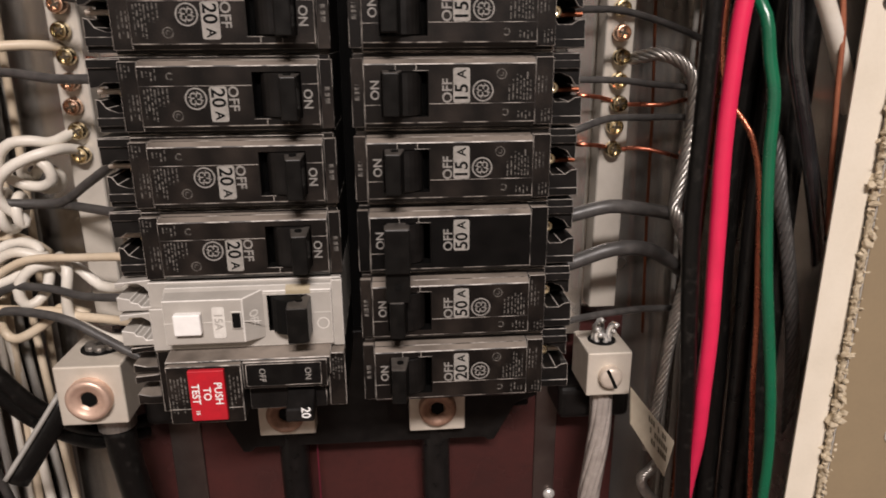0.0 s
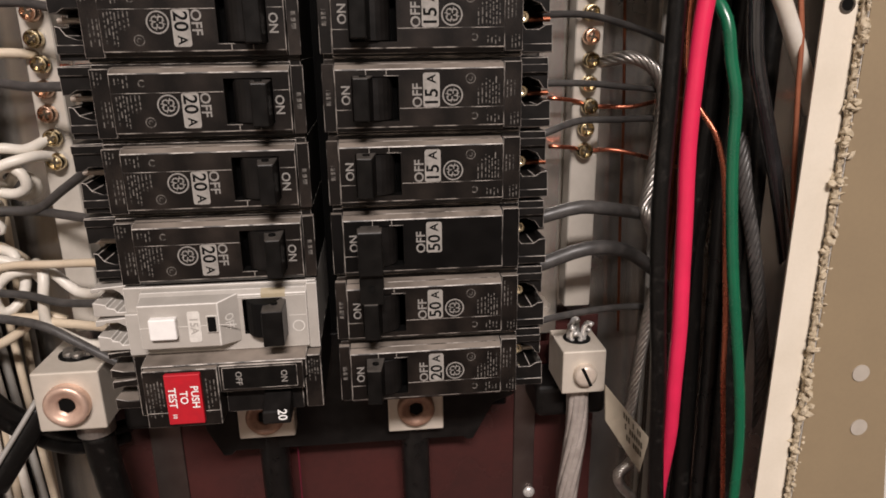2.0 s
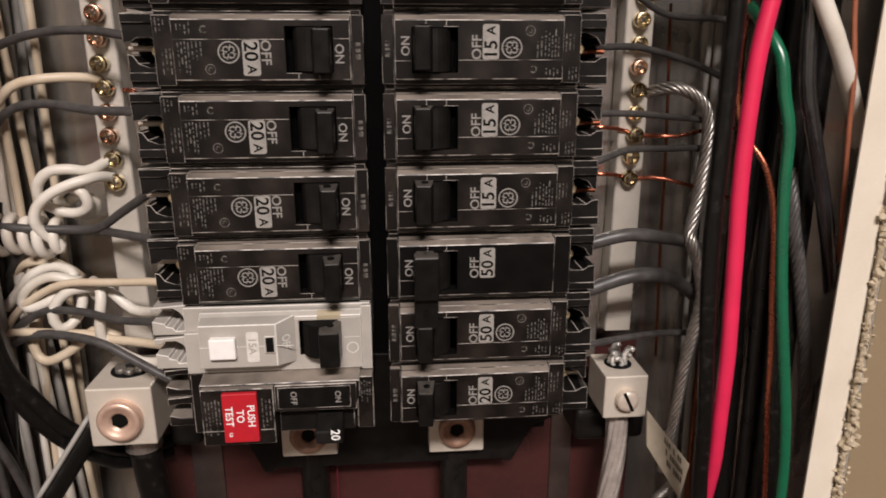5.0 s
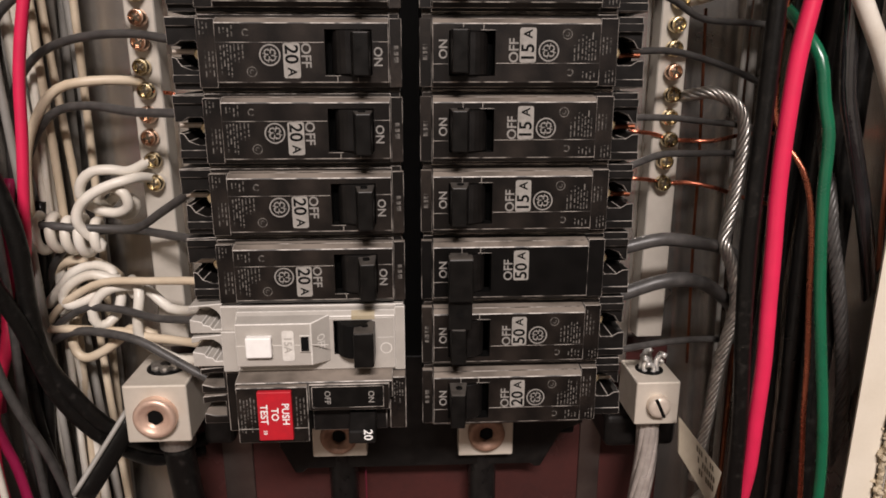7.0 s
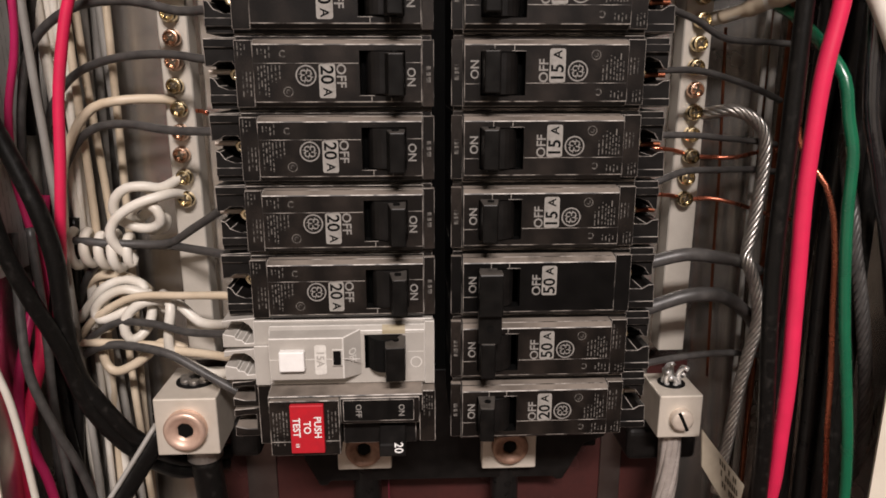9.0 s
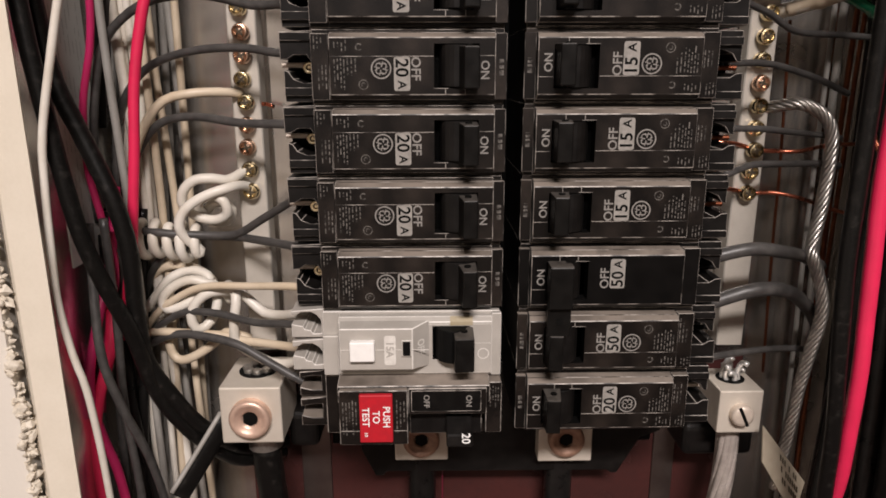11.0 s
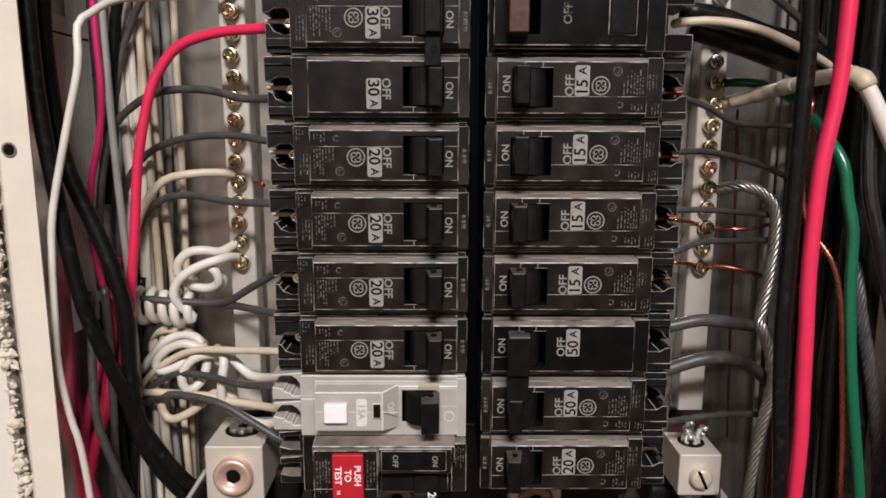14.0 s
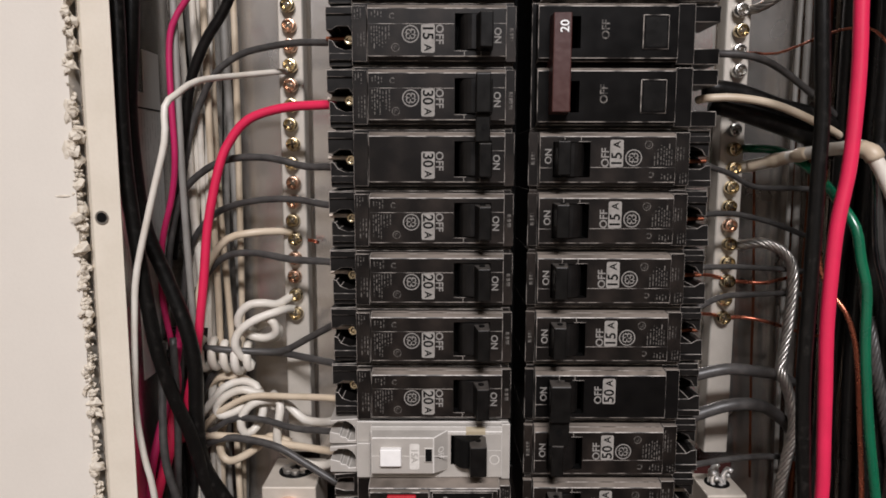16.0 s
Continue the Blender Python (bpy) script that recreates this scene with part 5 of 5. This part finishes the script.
taped = wire("neutral_wire", "thick taped white wire arching to the neutral bar", 0.0029, W_WHITE, [(0.1130, 0.0570, 1.5000), (0.1170, 0.0500, 1.5010), (0.1250, 0.0400, 1.5040), (0.1300, 0.0200, 1.5070), (0.1320, 0.0060, 1.5080), (0.1370, -0.0060, 1.5070), (0.1470, -0.0100, 1.4870), (0.1560, -0.0080, 1.4720), (0.1660, -0.0020, 1.4580), (0.1780, 0.0080, 1.4430), (0.1910, 0.0180, 1.4210), (0.2050, 0.0300, 1.3930)], "", "wire")
for pts, r in (([(0.1150, 0.0520, 1.5004), (0.1200, 0.0462, 1.5022), (0.1250, 0.0400, 1.5040), (0.1290, 0.0240, 1.5064)], 0.0030), ([(0.1355, -0.0030, 1.5079), (0.1378, -0.0066, 1.5062), (0.1392, -0.0074, 1.5034)], 0.0034)):
    part("tape", tube(spline(pts, 0.0012), r, 12, lumps=0.25), W_CREAM, taped, "yellowed wrap of tape", smooth=True)
wire("feed_wire", "bare orange copper wire along the flange", 0.0009, M_ORANGE, [(0.1540, -0.0090, 1.5090), (0.1560, -0.0090, 1.4880), (0.1590, -0.0090, 1.4700), (0.1610, -0.0080, 1.4510), (0.1670, -0.0030, 1.4220), (0.1790, 0.0100, 1.3860), (0.1840, 0.0160, 1.3390), (0.1900, 0.0220, 1.2930), (0.1930, 0.0260, 1.2590)], "", "wire")
wire("feed_cable", "glossy black cable in the side bundle", 0.0028, W_GLOSS, [(0.1420, -0.0040, 1.5100), (0.1440, -0.0040, 1.4920), (0.1450, -0.0040, 1.4780), (0.1470, -0.0040, 1.4630), (0.1530, -0.0030, 1.4450), (0.1610, 0.0000, 1.4250), (0.1710, 0.0060, 1.4010), (0.1850, 0.0160, 1.3630), (0.2050, 0.0300, 1.2860)], "", "cable")
stranded("ground_cable", "bare stranded aluminium ground cable", 0.0028, M_STRAND, [(0.1130, 0.0570, 1.4610), (0.1170, 0.0530, 1.4620), (0.1230, 0.0480, 1.4630), (0.1320, 0.0450, 1.4580), (0.1360, 0.0440, 1.4470), (0.1330, 0.0400, 1.4220), (0.1290, 0.0360, 1.4060), (0.1280, 0.0330, 1.4010), (0.1330, 0.0340, 1.3900), (0.1360, 0.0340, 1.3750), (0.1340, 0.0350, 1.3580), (0.1320, 0.0360, 1.3410), (0.1300, 0.0360, 1.3190), (0.1280, 0.0360, 1.3010), (0.1260, 0.0340, 1.2900)])
stranded("ground_cable", "dull stranded cable in the side bundle", 0.0028, W_GREY, [(0.1590, 0.0300, 1.4650), (0.1540, 0.0160, 1.4450), (0.1530, 0.0080, 1.4280), (0.1550, 0.0060, 1.4130), (0.1600, 0.0060, 1.3950), (0.1650, 0.0060, 1.3730), (0.1710, 0.0080, 1.3470), (0.1760, 0.0120, 1.3180), (0.1840, 0.0180, 1.2660)])
stranded("ground_cable", "clear coated stranded cable below the ground lug", 0.0052, M_PALE, [(0.1060, 0.0450, 1.3200), (0.1068, 0.0450, 1.3000), (0.1058, 0.0450, 1.2820), (0.1040, 0.0460, 1.2590), (0.1050, 0.0500, 1.2280)], strands=9, pitch=0.22)
stranded("ground_cable", "frayed twisted strand end below the tag", 0.0026, M_STRAND, [(0.1340, 0.0360, 1.2840), (0.1280, 0.0340, 1.2790), (0.1240, 0.0330, 1.2760), (0.1260, 0.0340, 1.2690), (0.1330, 0.0360, 1.2600)], pitch=0.012)
wire("branch_wire", "thick dark grey wire from the 50 amp breaker", 0.0027, W_GREY, [(0.0780, 0.0200, 1.4040), (0.0830, 0.0210, 1.4050), (0.0960, 0.0200, 1.4080), (0.1120, 0.0260, 1.4050), (0.1290, 0.0400, 1.3990), (0.1420, 0.0500, 1.3920)], "grey branch wires on the far side", "wire")
wire("branch_wire", "thick dark grey wire from the 50 amp breaker", 0.0029, W_GREY, [(0.0790, 0.0200, 1.3850), (0.0840, 0.0210, 1.3860), (0.0990, 0.0200, 1.3910), (0.1160, 0.0260, 1.3880), (0.1370, 0.0450, 1.3730), (0.1480, 0.0550, 1.3610)], "grey branch wires on the far side", "wire")
wire("branch_wire", "grey wire from the lowest breaker", 0.0014, W_GREY, [(0.0790, 0.0200, 1.3600), (0.0850, 0.0220, 1.3610), (0.1040, 0.0300, 1.3600), (0.1230, 0.0400, 1.3570), (0.1370, 0.0460, 1.3540), (0.1490, 0.0550, 1.3490)], "grey branch wires on the far side", "wire")
wire("branch_wire", "grey wire from a 15 amp breaker", 0.0013, W_GREY, [(0.0780, 0.0200, 1.4790), (0.0830, 0.0220, 1.4790), (0.0970, 0.0280, 1.4790), (0.1130, 0.0350, 1.4760), (0.1270, 0.0400, 1.4720), (0.1410, 0.0460, 1.4670)], "grey branch wires on the far side", "wire")
wire("branch_wire", "grey wire from a 15 amp breaker", 0.0013, W_GREY, [(0.0790, 0.0200, 1.4550), (0.0850, 0.0220, 1.4550), (0.1010, 0.0300, 1.4540), (0.1160, 0.0400, 1.4520), (0.1330, 0.0480, 1.4500), (0.1460, 0.0550, 1.4480)], "grey branch wires on the far side", "wire")
wire("branch_wire", "grey wire from a 15 amp breaker", 0.0014, W_GREY, [(0.0790, 0.0200, 1.4360), (0.0850, 0.0220, 1.4380), (0.0970, 0.0300, 1.4400), (0.1150, 0.0400, 1.4390), (0.1340, 0.0480, 1.4380), (0.1470, 0.0550, 1.4360)], "grey branch wires on the far side", "wire")
wire("branch_wire", "black wire sagging from a 15 amp breaker", 0.0013, W_GREY, [(0.0800, 0.0200, 1.5020), (0.0850, 0.0220, 1.5000), (0.0960, 0.0280, 1.4970), (0.1100, 0.0340, 1.4910), (0.1330, 0.0420, 1.4900), (0.1560, 0.0500, 1.4890)], "grey branch wires on the far side", "wire")
wire("branch_wire", "black wire from the brown handled breaker", 0.0016, W_GREY, [(0.0780, 0.0180, 1.5490), (0.0840, 0.0200, 1.5490), (0.0980, 0.0200, 1.5480), (0.1130, 0.0250, 1.5440), (0.1340, 0.0300, 1.5310), (0.1540, 0.0400, 1.5190), (0.1720, 0.0500, 1.5070)], "grey branch wires on the far side", "wire")
wire("neutral_wire", "cream wire leaving the brown handled breaker", 0.0018, W_CREAM, [(0.0760, 0.0180, 1.5290), (0.0810, 0.0200, 1.5300), (0.0930, 0.0180, 1.5300), (0.1100, 0.0180, 1.5270), (0.1310, 0.0240, 1.5200), (0.1510, 0.0350, 1.5130), (0.1720, 0.0500, 1.5040)], "", "wire")
wire("cable_jacket", "black flat cable jacket behind the cream wire", 0.0042, W_CABLE, [(0.0820, 0.0260, 1.5350), (0.0970, 0.0270, 1.5330), (0.1150, 0.0280, 1.5270), (0.1360, 0.0320, 1.5220), (0.1600, 0.0450, 1.5120)], "flat jackets", "cable")
wire("cable_jacket", "black flat cable jacket behind the cream wire", 0.0046, W_CABLE, [(0.0860, 0.0280, 1.5290), (0.1030, 0.0280, 1.5240), (0.1220, 0.0300, 1.5180), (0.1390, 0.0340, 1.5120), (0.1610, 0.0450, 1.5030)], "flat jackets", "cable")
wire("ground_wire", "bare copper ground wire through the bar", 0.0009, M_COPPER, [(0.0900, 0.0520, 1.4470), (0.1000, 0.0540, 1.4460), (0.1110, 0.0560, 1.4430), (0.1170, 0.0520, 1.4430), (0.1260, 0.0500, 1.4430), (0.1410, 0.0550, 1.4450), (0.1570, 0.0600, 1.4450)], "bare copper ground wires", "wire")
wire("ground_wire", "bare copper ground wire through the bar", 0.0009, M_COPPER, [(0.0910, 0.0520, 1.4270), (0.1010, 0.0540, 1.4260), (0.1100, 0.0560, 1.4240), (0.1170, 0.0520, 1.4250), (0.1280, 0.0500, 1.4230), (0.1490, 0.0560, 1.4160), (0.1610, 0.0600, 1.4130)], "bare copper ground wires", "wire")
wire("ground_wire", "thin bare copper wire looping across", 0.0006, M_COPPER, [(0.1110, 0.0560, 1.5550), (0.1140, 0.0500, 1.5540), (0.1220, 0.0450, 1.5530), (0.1320, 0.0340, 1.5570), (0.1370, 0.0200, 1.5590), (0.1430, 0.0100, 1.5580), (0.1450, 0.0000, 1.5500), (0.1490, 0.0000, 1.5410)], "bare copper ground wires", "wire")
wire("ground_wire", "bright copper wire between the cables", 0.0011, M_COPPER, [(0.1300, 0.0120, 1.5010), (0.1300, 0.0120, 1.4900), (0.1300, 0.0130, 1.4740), (0.1310, 0.0130, 1.4600), (0.1330, 0.0120, 1.4510), (0.1360, 0.0080, 1.4440), (0.1390, 0.0040, 1.4380), (0.1420, 0.0020, 1.4280), (0.1450, 0.0020, 1.4120), (0.1480, 0.0030, 1.3890), (0.1510, 0.0030, 1.3630), (0.1520, 0.0020, 1.3410), (0.1550, 0.0030, 1.3190), (0.1610, 0.0060, 1.2770)], "bare copper ground wires", "wire")
wire("ground_wire", "dull copper wire behind the bar", 0.0007, M_OLDCOPPER, [(0.1280, 0.0750, 1.4980), (0.1300, 0.0760, 1.4690), (0.1320, 0.0760, 1.4310), (0.1330, 0.0760, 1.3950), (0.1360, 0.0760, 1.3290)], "bare copper ground wires", "wire")
wire("feed_wire", "black wire sweeping up the side bundle", 0.0024, W_BLACK, [(-0.1270, 0.0360, 1.5850), (-0.1350, 0.0380, 1.5700), (-0.1450, 0.0400, 1.5560), (-0.1530, 0.0420, 1.5380), (-0.1580, 0.0450, 1.5150), (-0.1640, 0.0500, 1.4880), (-0.1700, 0.0550, 1.4540)], "", "wire")
stranded("ground_cable", "bare stranded cable at the top of the bar", 0.0024, M_STRAND, [(0.1120, 0.0560, 1.5750), (0.1150, 0.0500, 1.5750), (0.1210, 0.0440, 1.5790), (0.1280, 0.0400, 1.5870)])


def coil(name, label, r, mat, points, category="wire", group=""):
    return tagged(part(name, tube(spline(points, 0.002), r, 10), mat, smooth=True), label, category, group)


coil("coiled_wire", "spare white neutral wire wound into a loose coil", 0.0021, W_WHITE,
     [(-0.1090, 0.057, 1.4370), (-0.1128, 0.050, 1.4340), (-0.1166, 0.046, 1.4325), (-0.1219, 0.043, 1.4337), (-0.1284, 0.042, 1.4332), (-0.1330, 0.042, 1.4296), (-0.1350, 0.043, 1.4242), (-0.1329, 0.045, 1.4190),
      (-0.1266, 0.046, 1.4158), (-0.1207, 0.045, 1.4160), (-0.1164, 0.043, 1.4192), (-0.1173, 0.042, 1.4241), (-0.1215, 0.043, 1.4264), (-0.1275, 0.047, 1.4247), (-0.1308, 0.050, 1.4205), (-0.1270, 0.053, 1.4140), (-0.1200, 0.053, 1.4135), (-0.1170, 0.051, 1.4190), (-0.1225, 0.050, 1.4225), (-0.1290, 0.055, 1.4180)], group="coils")
coil("coiled_wire", "long white neutral wire wound into a lying coil", 0.0021, W_WHITE,
     [(-0.109, 0.057, 1.4275), (-0.1118, 0.048, 1.4298), (-0.1150, 0.042, 1.4298), (-0.1215, 0.039, 1.4280), (-0.1283, 0.038, 1.4247), (-0.1336, 0.038, 1.4198), (-0.1353, 0.038, 1.4143), (-0.1336, 0.040, 1.4087), (-0.1290, 0.043, 1.4030)]
     + helix((-0.1300, 0.046, 1.4055), (-0.1560, 0.046, 1.4080), 0.0066, 4.6, 0.9, 2.4, wobble=0.12, seed=4), group="coils")
coil("coiled_wire", "yellowed wire looping under the lying coil", 0.0021, W_CREAM,
     [(-0.1600, 0.053, 1.3800), (-0.1545, 0.051, 1.3880), (-0.1495, 0.050, 1.3932), (-0.1424, 0.050, 1.3948), (-0.1358, 0.050, 1.3935), (-0.1308, 0.052, 1.3895), (-0.1290, 0.056, 1.3850)], group="coils")
coil("coiled_wire", "white wire coil beside the ground fault breaker", 0.0021, W_WHITE,
     [(-0.1190, 0.046, 1.3790), (-0.1210, 0.043, 1.3850), (-0.1255, 0.041, 1.3884), (-0.1327, 0.040, 1.3909), (-0.1395, 0.040, 1.3888), (-0.1448, 0.040, 1.3845), (-0.1463, 0.040, 1.3807), (-0.1438, 0.039, 1.3782), (-0.1370, 0.039, 1.3800), (-0.1325, 0.041, 1.3838),
      (-0.1270, 0.045, 1.3900), (-0.1350, 0.047, 1.3930), (-0.1440, 0.046, 1.3900), (-0.1500, 0.045, 1.3830), (-0.1560, 0.046, 1.3760)], group="coils")
coil("coiled_wire", "yellowed wire loop above the neutral lug", 0.0020, W_CREAM,
     [(-0.1100, 0.040, 1.3640), (-0.1180, 0.039, 1.3675), (-0.1218, 0.039, 1.3663), (-0.1266, 0.040, 1.3616), (-0.1336, 0.040, 1.3568), (-0.1406, 0.041, 1.3538), (-0.1449, 0.042, 1.3560), (-0.1464, 0.043, 1.3629), (-0.1450, 0.047, 1.3710), (-0.1400, 0.050, 1.3760)], group="coils")


def bundle(count, x0, x1, y0, y1, r0, r1, choices, seed, label, name, group, z0=1.10, z1=1.72):
    """Loose wires that run up the side of the box, each a little off plumb and wavy."""
    rng = random.Random(seed)
    for k in range(count):
        x, y = x0 + (x1 - x0) * (k + rng.random()) / count, rng.uniform(y0, y1)
        mat, colour = choices[rng.randrange(len(choices))]
        ph, lean = rng.uniform(0, 6), rng.gauss(0, 0.004)
        pts = []
        for i in range(9):
            f = i / 8
            z = z0 + (z1 - z0) * f
            pts.append((min(max(x + lean * (f - 0.5) * 2 + 0.0028 * math.sin(ph + 5 * f) + rng.gauss(0, 0.0006), x0 - 0.004), x1 + 0.004), y + 0.003 * math.cos(ph + 4 * f), z))
        wire(name, colour + " " + label, rng.uniform(r0, r1), mat, pts, group)


bundle(10, -0.164, -0.141, 0.050, 0.080, 0.0016, 0.0021, [(W_CREAM, "yellowed"), (W_LGREY, "dull grey"), (W_WHITE, "white"), (W_LGREY, "dull grey"), (W_CREAM, "yellowed")], 11,
       "wire in the side bundle", "bundle_wire", "left bundle wires")
bundle(4, -0.160, -0.146, 0.040, 0.054, 0.0014, 0.0019, [(W_WHITE, "white"), (W_CREAM, "yellowed"), (W_LGREY, "dull grey")], 15,
       "wire in the side bundle", "bundle_wire", "left bundle wires")
bundle(5, -0.168, -0.154, 0.066, 0.080, 0.0017, 0.0022, [(W_GREY, "dusty black"), (W_BLACK, "black"), (W_LGREY, "dull grey")], 12,
       "wire in the side bundle", "bundle_wire", "left bundle wires")
bundle(5, -0.172, -0.158, 0.030, 0.056, 0.0017, 0.0023, [(W_BLACK, "black"), (W_GREY, "dusty black"), (W_BLACK, "black")], 16,
       "wire low in the side bundle", "bundle_wire", "left bundle wires", 1.10, 1.42)
bundle(6, 0.144, 0.166, 0.010, 0.034, 0.0028, 0.0046, [(W_CABLE, "black"), (W_BLACK, "glossy black"), (W_CABLE, "black")], 13,
       "cable in the side bundle", "bundle_cable", "right bundle cables")
bundle(6, 0.150, 0.171, 0.070, 0.080, 0.0008, 0.0018, [(M_OLDCOPPER, "dull copper"), (W_LGREY, "dull grey"), (M_OLDCOPPER, "dull copper"), (W_BLACK, "black")], 14,
       "wire behind the side bundle", "bundle_wire", "right bundle wires")
